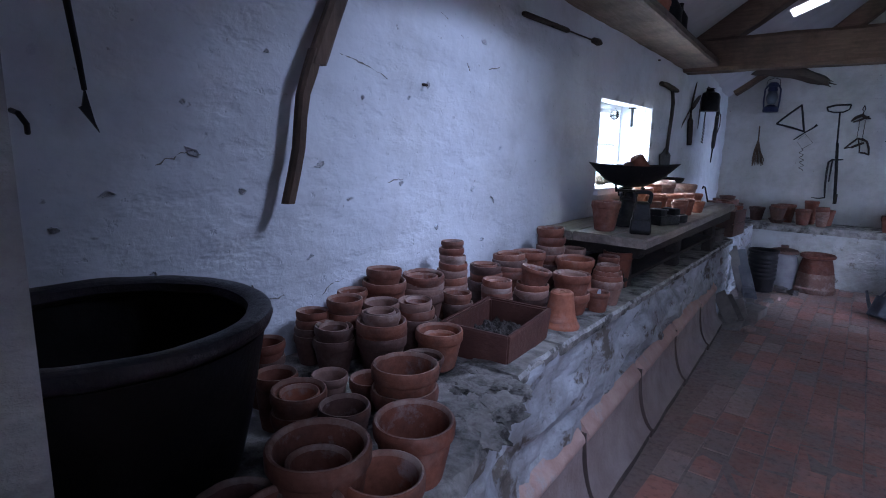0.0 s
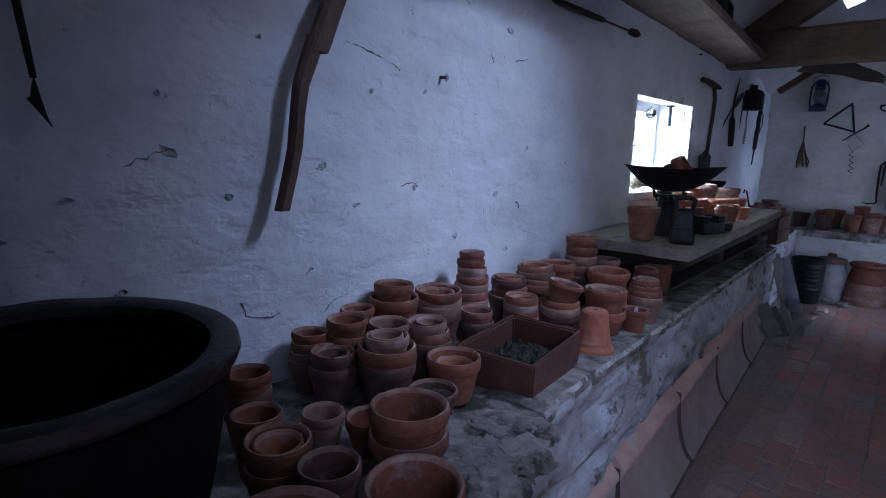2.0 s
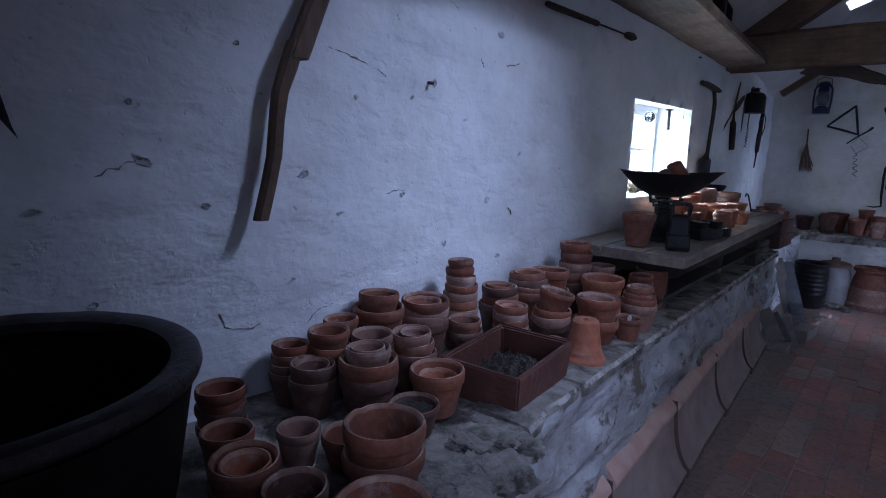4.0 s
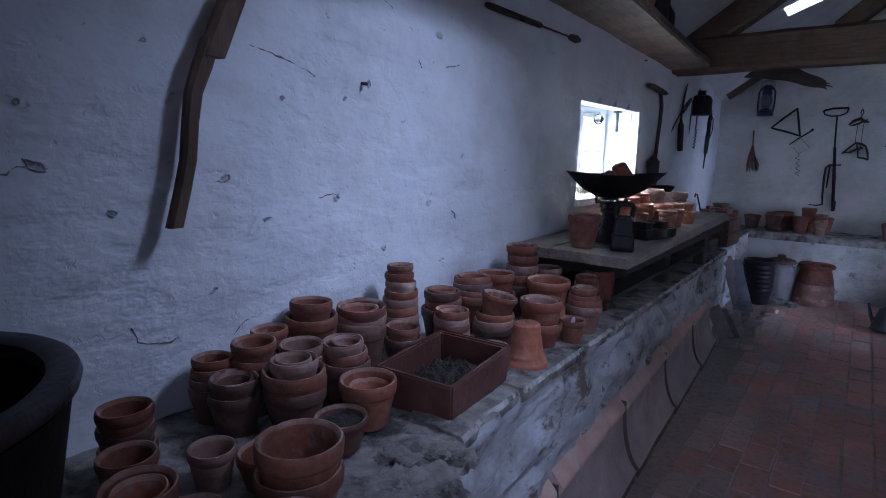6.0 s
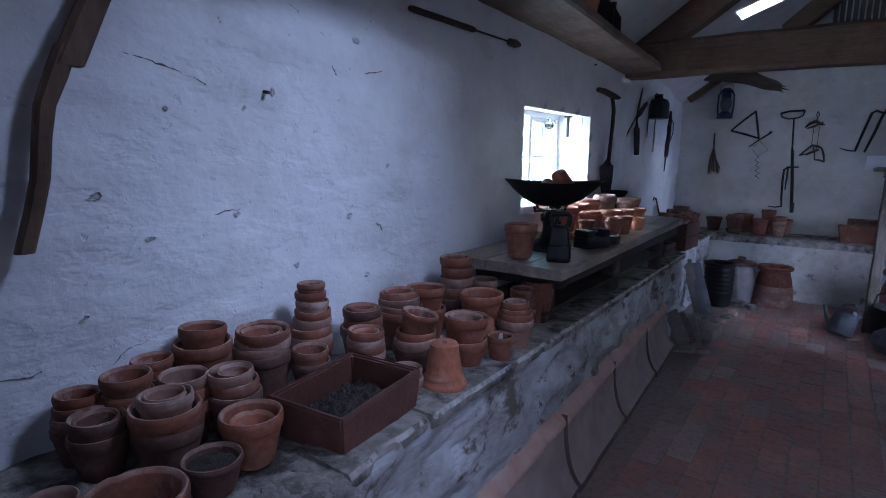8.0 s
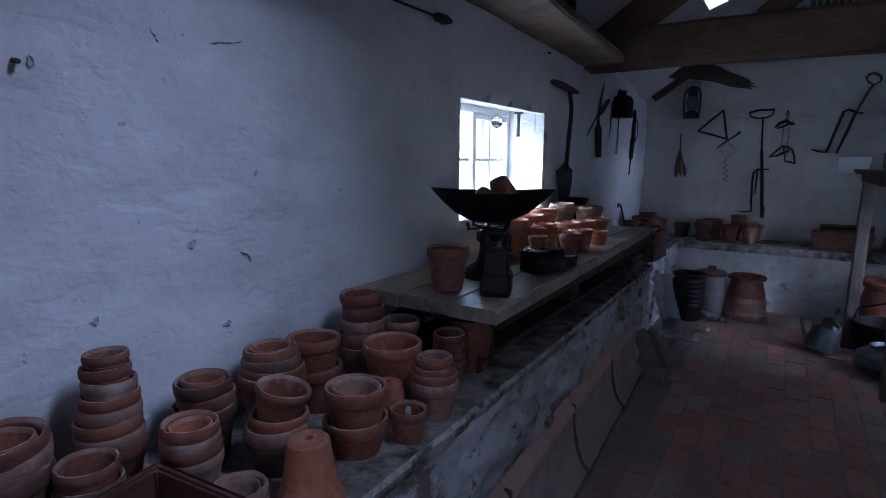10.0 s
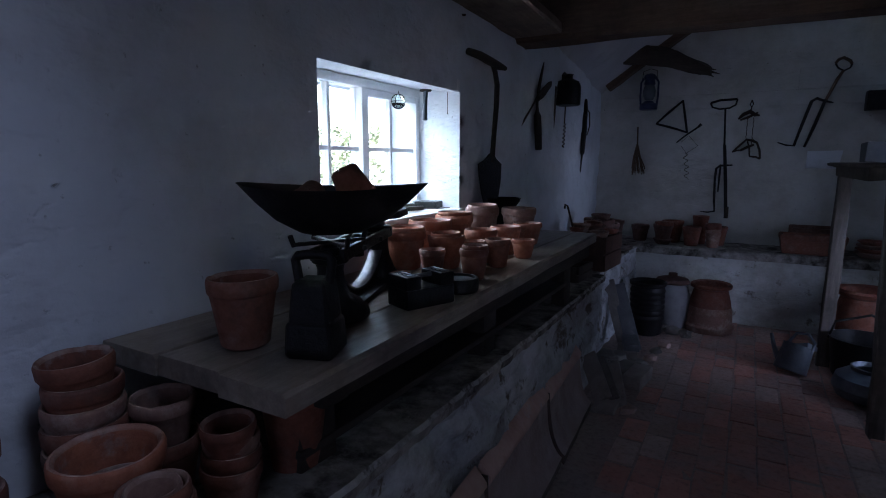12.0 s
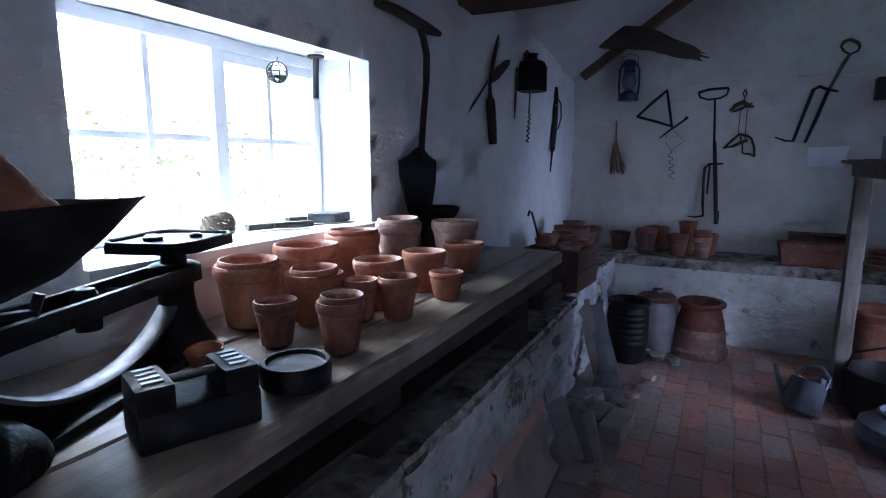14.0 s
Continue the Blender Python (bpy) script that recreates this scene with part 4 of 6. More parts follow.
# ---------- pots on the table ----------
TB = TZ + 0.002
TG = "flowerpots on the table"
for x, y, top, d, m, twin in ((0.144, 3.337, 1.130, 0.139, R, 0.13), (0.108, 3.560, 1.130, 0.164, R, 0), (0.335, 3.478, 1.078, 0.078, R, 0), (0.152, 3.925, 1.165, 0.146, P, 0.135), (0.223, 4.172, 1.136, 0.160, P, 0), (0.106, 3.755, 1.145, 0.156, R, 0.15), (0.255, 3.420, 1.108, 0.130, R, 0.11), (0.423, 3.295, 1.094, 0.086, D, 0.090), (0.291, 3.266, 1.074, 0.085, D, 0), (0.403, 3.523, 1.083, 0.092, D, 0), (0.415, 3.737, 1.056, 0.092, R, 0), (0.302, 4.077, 1.080, 0.130, R, 0), (0.318, 3.791, 1.095, 0.122, R, 0), (0.308, 3.585, 1.104, 0.122, R, 0), (0.294, 2.527, 1.124, 0.137, D, 0)):
    h = top - TB
    lab = "pinkish terracotta flowerpot by the bright window" if m is P else "orange terracotta flowerpot on the potting table" if m is R else "brown terracotta flowerpot on the potting table"
    if twin:
        flowerpot(x, y, TB, max(twin, d), h - 0.012, m, lab, group=TG)
        flowerpot(x + 0.002, y, top - min(0.08, h * 0.7), min(twin, d) * 0.96, min(0.08, h * 0.7), m, lab, (1.5, 1), group=TG)
    else:
        flowerpot(x, y, TB, d, h, m, lab, group=TG)
dish = part("dark_bowl", lathe([(0, 0), (0.055, 0), (0.06, 0.14), (0.082, 0.17), (0.087, 0.185), (0.08, 0.188), (0.07, 0.17), (0.05, 0.02), (0, 0.02)], 28), COPPER, at=pose(0.10, 4.27, TB))
tagged(dish, "black cast iron bowl standing behind the flowerpots", "bowl")
crock = part("broken_crock", lathe([(0.022, 0), (0.03, 0.028), (0.033, 0.03), (0.025, 0.002)], 14), POT_RED, at=pose(0.26, 3.13, TB + 0.002, 8, 0, 0))
tagged(crock, "small broken orange terracotta crock on the table", "crock")


# ---------- counter scale ----------
def scale_at():
    """Old cast iron counter scale with a scoop of potsherds."""
    c = Vector((0.24, 2.955, TB))
    ax = Vector((0.165 - 0.315, 3.15 - 2.76, 0)).normalized()
    ang = math.degrees(math.atan2(ax.y, ax.x))
    t = thing("counter_scale", pose(c.x, c.y, c.z, 0, 0, ang), "old black cast iron counter scale with a scoop pan", "scale")
    L = 0.209
    # cast base: a thin bowed web between two pedestals, its upper edge rubbed bright
    def bow_z(u):
        return 0.030 + 0.088 * abs(u / L) ** 2.2
    bow = bmesh.new()
    rows = []
    for i in range(25):
        u = -L + 2 * L * i / 24
        z1 = bow_z(u)
        rows.append([bow.verts.new(p) for p in ((u, -0.05, 0.0), (u, 0.05, 0.0), (u, 0.045, 0.010), (u, 0.013, 0.018), (u, 0.012, z1), (u, -0.012, z1), (u, -0.013, 0.018), (u, -0.045, 0.010))])
    for a, b in zip(rows, rows[1:]):
        for j in range(8):
            bow.faces.new((a[j], a[(j + 1) % 8], b[(j + 1) % 8], b[j]))
    bow.faces.new(rows[0][::-1])
    bow.faces.new(rows[-1])
    bmesh.ops.recalc_face_normals(bow, faces=bow.faces)
    part("base", bow, IRON, t)
    edge = bmesh.new()
    rows = []
    for i in range(25):
        u = -0.185 + 0.37 * i / 24
        z1 = bow_z(u)
        rows.append([edge.verts.new(p) for p in ((u, -0.018, z1 - 0.006), (u, 0.018, z1 - 0.006), (u, 0.019, z1 + 0.001), (u, 0.012, z1 + 0.005), (u, -0.012, z1 + 0.005), (u, -0.019, z1 + 0.001))])
    for a, b in zip(rows, rows[1:]):
        for j in range(6):
            edge.faces.new((a[j], a[(j + 1) % 6], b[(j + 1) % 6], b[j]))
    edge.faces.new(rows[0][::-1])
    edge.faces.new(rows[-1])
    bmesh.ops.recalc_face_normals(edge, faces=edge.faces)
    part("bow_edge", edge, BRIGHT, t, "rubbed bright upper edge of the bow")
    for u, top, foot in ((-L, 0.145, 0.088), (L, 0.165, 0.062)):
        part("column", lathe([(0, 0), (foot, 0), (foot + 0.002, 0.008), (foot * 0.96, 0.022), (foot * 0.78, 0.038), (0.044, 0.052), (0.034, 0.075), (0.030, 0.11), (0.033, top - 0.022), (0.042, top - 0.016), (0.043, top - 0.004), (0.036, top), (0, top)], 28), IRON, t, at=pose(u, 0, 0.004))
        part("column_cap", lathe([(0, 0), (0.022, 0), (0.022, 0.018), (0.014, 0.026), (0, 0.026)], 16), IRON, t, at=pose(u, 0, top + 0.003))
    for v in (-0.035, 0.035):
        part("beam", block((-L - 0.02, v - 0.006, 0.135), (L + 0.02, v + 0.006, 0.165), 0.003), IRON, t)
    part("pivot", lathe([(0, 0), (0.017, 0.0), (0.02, 0.045), (0.012, 0.06), (0, 0.062)], 14), IRON, t, at=pose(0, 0, 0.11))
    for u in (-0.08, 0.08):
        part("cross_bar", block((u - 0.006, -0.05, 0.140), (u + 0.006, 0.05, 0.152), 0.002), IRON, t)
    # goods cradle and pan
    for a in (0, 90):
        part("cradle_arm", block((-0.09, -0.007, 0), (0.09, 0.007, 0.008), 0.002), IRON, t, at=pose(-L, 0, 0.175, 0, 0, 45 + a))
    for sx, sy in ((-1, -1), (1, -1), (1, 1), (-1, 1)):
        part("cradle_prong", tube([(-L + sx * 0.06, sy * 0.06, 0.175), (-L + sx * 0.066, sy * 0.066, 0.20)], 0.006, 8), IRON, t)
    pan = bmesh.new()
    rings = []
    n = 40
    for q, (k, z) in enumerate(((0.0, 0.0), (0.35, 0.004), (0.6, 0.028), (0.82, 0.066), (1.0, 0.104), (1.015, 0.106), (0.99, 0.105), (0.80, 0.070), (0.58, 0.033), (0.34, 0.009), (0.0, 0.006))):
        ring = []
        for i in range(n):
            a = 2 * math.pi * i / n
            lx = 0.215 * (1 + 0.05 * math.cos(a)) * math.cos(a)
            ly = 0.135 * math.sin(a) * (1 - 0.18 * abs(math.cos(a)) ** 3)
            lip = 0.012 * abs(math.cos(a)) ** 2.5 * k
            ring.append(pan.verts.new((k * lx, k * ly, z + lip)))
        rings.append(ring)
    for a, b in zip(rings, rings[1:]):
        for i in range(n):
            pan.faces.new((a[i], a[(i + 1) % n], b[(i + 1) % n], b[i]))
    bmesh.ops.remove_doubles(pan, verts=pan.verts[:], dist=0.0004)
    bmesh.ops.recalc_face_normals(pan, faces=pan.faces)
    part("pan", pan, COPPER, t, "long black boat-shaped scoop pan", at=pose(-L, 0, 0.196, 0, 0, -ang + 27))
    # weights platform
    part("platform_stem", tube([(L, 0, 0.17), (L, 0, 0.198)], 0.012, 10), IRON, t)
    part("platform", extrude([(-0.092, -0.06), (-0.06, -0.082), (0.06, -0.082), (0.092, -0.06), (0.092, 0.06), (0.06, 0.082), (-0.06, 0.082), (-0.092, 0.06)], 0.014, "z"), IRON, t, "eight-sided flat weight plate", at=pose(L, 0, 0.205))
    rim = bmesh.new()
    tube([(0.088, -0.058, 0), (0.058, -0.078, 0), (-0.058, -0.078, 0), (-0.088, -0.058, 0), (-0.088, 0.058, 0), (-0.058, 0.078, 0), (0.058, 0.078, 0), (0.088, 0.058, 0), (0.088, -0.058, 0)], 0.004, 6, rim)
    part("platform_rim", rim, IRON, t, at=pose(L, 0, 0.214))
    return t.matrix_basis


SM = scale_at()
for u, v, r in ((0.185, 0.02, 0.016), (0.235, -0.03, 0.011), (0.205, 0.035, 0.013)):
    p = SM @ Vector((u, v, 0.2125))
    w = part("disc_weight", lathe([(0, 0), (r, 0), (r, 0.006), (r * 0.7, 0.008), (0, 0.007)], 16), IRON, at=pose(p.x, p.y, p.z))
    tagged(w, "small flat black disc weight on the scale plate", "weight", "weights on the scale")
for dx, dy, rx, rz, d in ((-0.040, 0.015, 118, 20, 0.075), (0.045, -0.02, 152, 140, 0.095), (-0.005, 0.02, 80, 90, 0.055)):
    p = SM @ Vector((-0.209 + dx, dy, 0.262 if rx < 100 else 0.300 if rx < 130 else 0.345))
    sherd = part("potsherd", pot_mesh(d, d * 0.9, None, dx * 50), POT_DARK if d < 0.09 else POT, at=pose(p.x, p.y, p.z, 0, 0, rz) @ pose(0, 0, 0, rx, 0, 0))
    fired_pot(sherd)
    tagged(sherd, "old terracotta pot lying on its side in the scale pan", "flowerpot", "pots in the scale pan")

# bell-shaped weight with a loop handle
wt = thing("iron_weight", pose(0.449, 2.562, TB, 0, 0, 20), "heavy black square iron weight with a loop handle", "weight")
bm = bmesh.new()
rings = []
for k, z in ((0.050, 0.0), (0.0545, 0.006), (0.0545, 0.022), (0.052, 0.060), (0.050, 0.065), (0.0465, 0.068), (0.040, 0.128), (0.038, 0.138), (0.030, 0.145), (0.020, 0.146)):
    rings.append([bm.verts.new((k * 0.84 * sx, k * 0.84 * sy, z)) for sx, sy in ((-1, -0.86), (-0.86, -1), (0.86, -1), (1, -0.86), (1, 0.86), (0.86, 1), (-0.86, 1), (-1, 0.86))])
for a, b in zip(rings, rings[1:]):
    for i in range(8):
        bm.faces.new((a[i], a[(i + 1) % 8], b[(i + 1) % 8], b[i]))
bm.faces.new(rings[0][::-1])
bm.faces.new(rings[-1])
bmesh.ops.recalc_face_normals(bm, faces=bm.faces)
part("body", bm, IRON, wt)
part("handle", tube([(-0.030, 0, 0.138), (-0.034, 0, 0.165), (-0.036, 0, 0.178), (-0.030, 0, 0.187), (-0.012, 0, 0.190), (0.012, 0, 0.190), (0.030, 0, 0.187), (0.036, 0, 0.178), (0.034, 0, 0.165), (0.030, 0, 0.138)], 0.0092, 10), IRON, wt, "thick iron loop handle")

# bar weight: two lettered lugs joined by a grip
bw = thing("bar_weight", pose(0.432, 2.972, TB, 0, 0, 68), "black iron bar weight with raised marks on both lugs", "weight")
part("body", block((-0.075, -0.045, 0), (0.075, 0.045, 0.05), 0.006), IRON, bw)
for s in (-1, 1):
    lug = part("lug", block((s * 0.052 - 0.023, -0.043, 0.048), (s * 0.052 + 0.023, 0.043, 0.083), 0.006), IRON, bw)
    for k in range(4):
        part("raised_mark", block((s * 0.052 - 0.012, -0.03 + k * 0.017, 0.0832), (s * 0.052 + 0.012, -0.022 + k * 0.017, 0.0855), 0), ZINC, lug, "worn raised lettering", False)
part("grip", tube([(-0.04, 0, 0.074), (0.04, 0, 0.074)], 0.006, 10), BRIGHT, bw, "worn bright grip bar")

dw = thing("round_weight", pose(0.452, 3.143, TB), "round black iron weight with a worn grey face", "weight")
part("body", lathe([(0, 0), (0.05, 0), (0.055, 0.005), (0.056, 0.034), (0.053, 0.04), (0.047, 0.04), (0.044, 0.033), (0, 0.032)], 36), IRON, dw)
part("face", lathe([(0, 0.0335), (0.012, 0.0345), (0.015, 0.0335), (0.030, 0.0345), (0.033, 0.0335), (0.041, 0.0345)], 30), SLATE, dw, "worn grey cast face with rings")

# ---------- the window's clutter ----------
SZ = WIN_Z0 + 0.013
tw = thing("twine_ball", pose(-0.135, 3.50, SZ), "loose tangled ball of brown garden twine on the sill", "twine")
bm = bmesh.new()
rnd = random.Random(3)
for k in range(26):
    n = Vector((rnd.gauss(0, 1), rnd.gauss(0, 1), rnd.gauss(0, 1))).normalized()
    u = n.orthogonal().normalized()
    v = n.cross(u)
    rr = rnd.uniform(0.028, 0.036)
    tube([Vector((0, 0, 0.034)) + (u * math.cos(a) * rr * 1.3 + v * math.sin(a) * rr) + Vector((0.0, rnd.uniform(-.002, .002), 0)) for a in [2 * math.pi * i / 14 for i in range(15)]], 0.0026, 5, bm)
for v in bm.verts:
    v.co.z = max(0.001, v.co.z * 0.85)
part("coil", bm, TWINE, tw)
part("loose_end", tube([(0.02, -0.04, 0.004), (0.06, -0.09, 0.003), (0.03, -0.15, 0.003), (0.08, -0.2, 0.003)], 0.002, 5), TWINE, tw)
for i, (x, y, a, l) in enumerate(((-0.12, 3.70, 76, 0.22), (-0.06, 3.78, 64, 0.26), (-0.16, 3.86, 82, 0.16))):
    kn = thing("pruning_knife", pose(x, y, SZ + 0.006 + i * 0.001, 0, 0, a), "old dark hand tool lying on the window board", "hand tool", "tools on the sill")
    part("blade", extrude([(0, -0.008), (l * 0.5, -0.01), (l * 0.55, 0), (l * 0.5, 0.008), (0, 0.008)], 0.003, "z"), RUST, kn)
    part("handle", block((-l * 0.45, -0.011, -0.004), (0.0, 0.011, 0.014), 0.004), DARK_WOOD, kn)
box = part("tin_box", block((-0.05, -0.055, 0), (0.05, 0.055, 0.03), 0.004), IRON, at=pose(-0.12, 3.93, SZ, 0, 0, 12))
tagged(box, "flat dark tin box in the corner of the window board", "tin")

ball = thing("glass_ball", pose(-0.19, 3.795, 1.598), "clear glass fishing float hung in the window", "glass ball")
gb = part("globe", lathe([(0, -0.03), (0.012, -0.0275), (0.0212, -0.0212), (0.0275, -0.012), (0.03, 0), (0.0275, 0.012), (0.0212, 0.0212), (0.012, 0.0275), (0, 0.03)], 24), CLEAR, ball, "thick clear glass globe")
for k in range(4):
    a = math.pi * k / 4 + 0.2
    part("net_cord", tube([(0.0312 * math.sin(q) * math.cos(a), 0.0312 * math.sin(q) * math.sin(a), 0.0312 * math.cos(q)) for q in [2 * math.pi * i / 20 for i in range(21)]], 0.0017, 5), IRON, ball, "dark tarred net cord")
for z in (-0.016, 0.0, 0.016):
    r = math.sqrt(0.0312 ** 2 - z * z)
    part("net_cord", tube([(r * math.cos(q), r * math.sin(q), z) for q in [2 * math.pi * i / 20 for i in range(21)]], 0.0015, 5), IRON, ball, "dark tarred net cord")
part("cord", tube([(0, 0, 0.028), (0.0, 0.003, 0.045)], 0.0015, 5), IRON, ball)
trowel = thing("hanging_dibber", pose(-0.09, 3.855, 1.645), "short steel dibber hanging by its flat head in the window", "dibber")
part("head", lathe([(0, -0.004), (0.024, -0.004), (0.026, 0.0), (0.024, 0.003), (0, 0.003)], 18), RUST, trowel)
part("shank", tube([(0, 0, -0.003), (0.002, -0.006, -0.06), (0.004, -0.012, -0.125)], [0.010, 0.0085, 0.011], 10), ZINC, trowel)
label_tag = part("paper_tag", block((-0.001, -0.022, -0.02), (0.001, 0.022, 0.028), 0, jitter=0.006), PAINT, at=pose(0.012, 3.965, 1.665, 0, 0, 10))
tagged(label_tag, "torn curled flake of white paper above the window corner", "paper")
wire = part("wire_hook", tube([(0, 0, 0), (0.0, 0.002, -0.05), (0, 0.0, -0.09), (0, 0.008, -0.092)], 0.0012, 5), RUST, at=pose(-0.03, 3.94, 1.643))
tagged(wire, "thin wire hook hanging from the lintel", "hook")


# ---------- tools on the walls ----------
def on_wall(y, z, off=0.012):
    return (wall_x(y) + off, y, z)


def rod(parent, pts, r, m, name, segs=8, label=""):
    r = [q * 0.86 for q in r] if isinstance(r, (list, tuple)) else r * 0.86
    return part(name, tube(pts, r, segs), m, parent, label)


# scythe handle
s = thing("scythe_handle", pose(0, 0, 0), "long bent brown wooden scythe handle leaning on the wall", "scythe handle")
sp = [(0.045, 1.25, 2.0), (0.046, 1.185, 1.88), (0.048, 1.116, 1.745), (0.050, 1.076, 1.66), (0.052, 1.042, 1.585), (0.054, 1.008, 1.535), (0.056, 0.985, 1.48), (0.058, 0.974, 1.42), (0.061, 0.963, 1.34), (0.063, 0.944, 1.27), (0.065, 0.922, 1.198)]
def hewn(points, widths, thick):
    """A flat-sided shaft through points, rounded on its front."""
    bm = bmesh.new()
    rows = []
    for p, w in zip(points, widths):
        p = Vector(p)
        rows.append([bm.verts.new(p + Vector(q)) for q in ((-thick, -w * 0.9, 0), (thick * 0.4, -w, 0), (thick, -w * 0.6, 0), (thick, w * 0.6, 0), (thick * 0.4, w, 0), (-thick, w * 0.9, 0))])
    for a, b in zip(rows, rows[1:]):
        for q in range(6):
            bm.faces.new((a[q], a[(q + 1) % 6], b[(q + 1) % 6], b[q]))
    bm.faces.new(rows[0])
    bm.faces.new(rows[-1][::-1])
    bmesh.ops.recalc_face_normals(bm, faces=bm.faces)
    return bm


part("head", hewn(sp[:5] + [(0.053, 1.030, 1.560)], (0.026, 0.027, 0.028, 0.029, 0.030, 0.030), 0.015), TOOL_WOOD, s, "broad flat upper end with a stepped shoulder")
part("shaft", hewn([(0.051, 1.034, 1.60)] + sp[5:], (0.020, 0.021, 0.018, 0.016, 0.016, 0.016, 0.016), 0.013), TOOL_WOOD, s)

s = thing("hay_hook", pose(0, 0, 0), "black iron hay hook with a barbed point on the wall", "hook")
rod(s, [on_wall(0.455, 1.70, 0.02), on_wall(0.468, 1.61, 0.03), on_wall(0.480, 1.50, 0.028), on_wall(0.487, 1.445, 0.022)], [0.008, 0.008, 0.007, 0.006], IRON, "shank")
part("barb", extrude([(0.487, 1.45), (0.500, 1.385), (0.507, 1.365), (0.490, 1.39), (0.474, 1.412), (0.480, 1.415)], 0.006, "x"), IRON, s, at=pose(0.022, 0, 0))
s = thing("wall_hook", pose(0, 0, 0), "small bent rusty iron hook in the plaster", "hook")
rod(s, [on_wall(0.372, 1.40, 0.0), on_wall(0.374, 1.395, 0.03), on_wall(0.384, 1.375, 0.035), on_wall(0.388, 1.36, 0.02)], 0.006, IRON, "shank")

# brass garden syringe
s = thing("garden_syringe", pose(0, 0, 0), "dark metal garden syringe hung along the wall", "syringe")
a, b = Vector((0.03, 2.13, 1.905)), Vector((0.03, 2.955, 1.915))
L = lambda k: a + (b - a) * k
rod(s, [L(0), L(0.02), L(0.5), L(0.52)], [0.010, 0.014, 0.014, 0.010], RUST, "barrel", 12)
rod(s, [L(0.52), L(0.86)], 0.005, RUST, "plunger_rod")
rod(s, [L(0.86), L(0.88), L(0.95), L(1.0)], [0.008, 0.018, 0.022, 0.010], RUST, "knob", 12)
rod(s, [L(0.3) + Vector((-0.03, 0, 0.01)), L(0.3) + Vector((0.016, 0, -0.016))], 0.004, IRON, "bracket")
for y, z in ((1.53, 1.565), (4.007, 2.196 - 0.22)):
    nail = part("nail", tube([(-0.02, 0, 0), (0.02, 0, -0.006)], 0.005, 6), RUST, at=pose(0, y, z))
    tagged(nail, "rusty nail driven into the plaster", "nail")

# T-handled turf spade
s = thing("turf_spade", pose(0, 0, 0), "dark turf spade with a cranked neck and T grip", "spade")
rod(s, [(0.045, 3.99, 1.815), (0.048, 4.10, 1.815), (0.05, 4.22, 1.805), (0.05, 4.30, 1.80), (0.05, 4.385, 1.80)], [0.018, 0.022, 0.024, 0.022, 0.012], DARK_WOOD, "grip", 10)
rod(s, [(0.05, 4.23, 1.80), (0.05, 4.262, 1.765), (0.05, 4.288, 1.71), (0.05, 4.285, 1.62), (0.05, 4.262, 1.48), (0.05, 4.243, 1.34)], [0.013, 0.014, 0.015, 0.015, 0.014, 0.015], DARK_WOOD, "shaft", 10)
part("blade", extrude([(4.225, 1.385), (4.26, 1.385), (4.31, 1.355), (4.365, 1.335), (4.36, 1.25), (4.33, 1.16), (4.285, 1.09), (4.235, 1.08), (4.18, 1.13), (4.14, 1.2), (4.11, 1.28), (4.10, 1.335), (4.17, 1.355)], 0.006, "x"), IRON, s, at=pose(0.045, 0, 0))

# hedge shears
s = thing("hedge_shears", pose(0, 0, 0), "old rusty hedge shears hung open on the wall", "shears")
WX = wall_x(5.0) + 0.022
part("blade", extrude([(5.094, 1.943), (5.085, 1.90), (5.03, 1.755), (4.985, 1.735), (5.005, 1.80), (5.06, 1.90)], 0.005, "x"), RUST, s, at=pose(WX, 0, 0))
part("blade", extrude([(5.235, 1.85), (5.23, 1.82), (5.09, 1.735), (4.99, 1.70), (4.965, 1.73), (5.06, 1.785), (5.17, 1.835)], 0.005, "x"), RUST, s, at=pose(WX + 0.006, 0, 0))
rod(s, [(WX + 0.004, 4.98, 1.72), (WX + 0.004, 4.987, 1.665), (WX + 0.004, 4.99, 1.64), (WX + 0.004, 4.995, 1.62), (WX + 0.004, 5.015, 1.52), (WX + 0.004, 5.035, 1.42)], [0.009, 0.010, 0.014, 0.026, 0.027, 0.024], DARK_WOOD, "handle", 10)
# thin rod shaped like a second handle, drawn for the shears' faint shadow
rod(s, [(WX, 4.98, 1.72), (WX - 0.004, 4.92, 1.665), (WX - 0.008, 4.80, 1.575), (WX - 0.008, 4.68, 1.495)], [0.006, 0.006, 0.008, 0.007], POST_WOOD, "handle", 10)
part("pivot_bolt", lathe([(0, 0), (0.014, 0), (0.014, 0.008), (0.006, 0.014), (0, 0.014)], 10), RUST, s, at=pose(WX + 0.008, 4.985, 1.722, 0, 90, 0))

# stone jug lamp, auger, pump
def jug():
    t = thing("powder_jug", pose(*on_wall(5.63, 1.735, 0.06)), "dark flat-bottomed tin jug hung on the wall", "jug")
    part("body", lathe([(0, 0), (0.085, 0), (0.09, 0.006), (0.09, 0.13), (0.075, 0.16), (0.035, 0.178), (0.03, 0.20), (0.04, 0.205), (0.03, 0.21), (0.022, 0.20), (0, 0.19)], 26), IRON, t)
    part("handle", tube([(0, -0.085, 0.12), (0, -0.12, 0.14), (0, -0.125, 0.19), (0, -0.085, 0.21), (0, -0.035, 0.2)], 0.006, 8), IRON, t)
jug()
s = thing("auger", pose(0, 0, 0), "rusty hand auger with a twisted bit on the wall", "auger")
rod(s, [on_wall(5.80, 1.88), on_wall(5.79, 1.75), on_wall(5.775, 1.62)], 0.006, RUST, "shank")
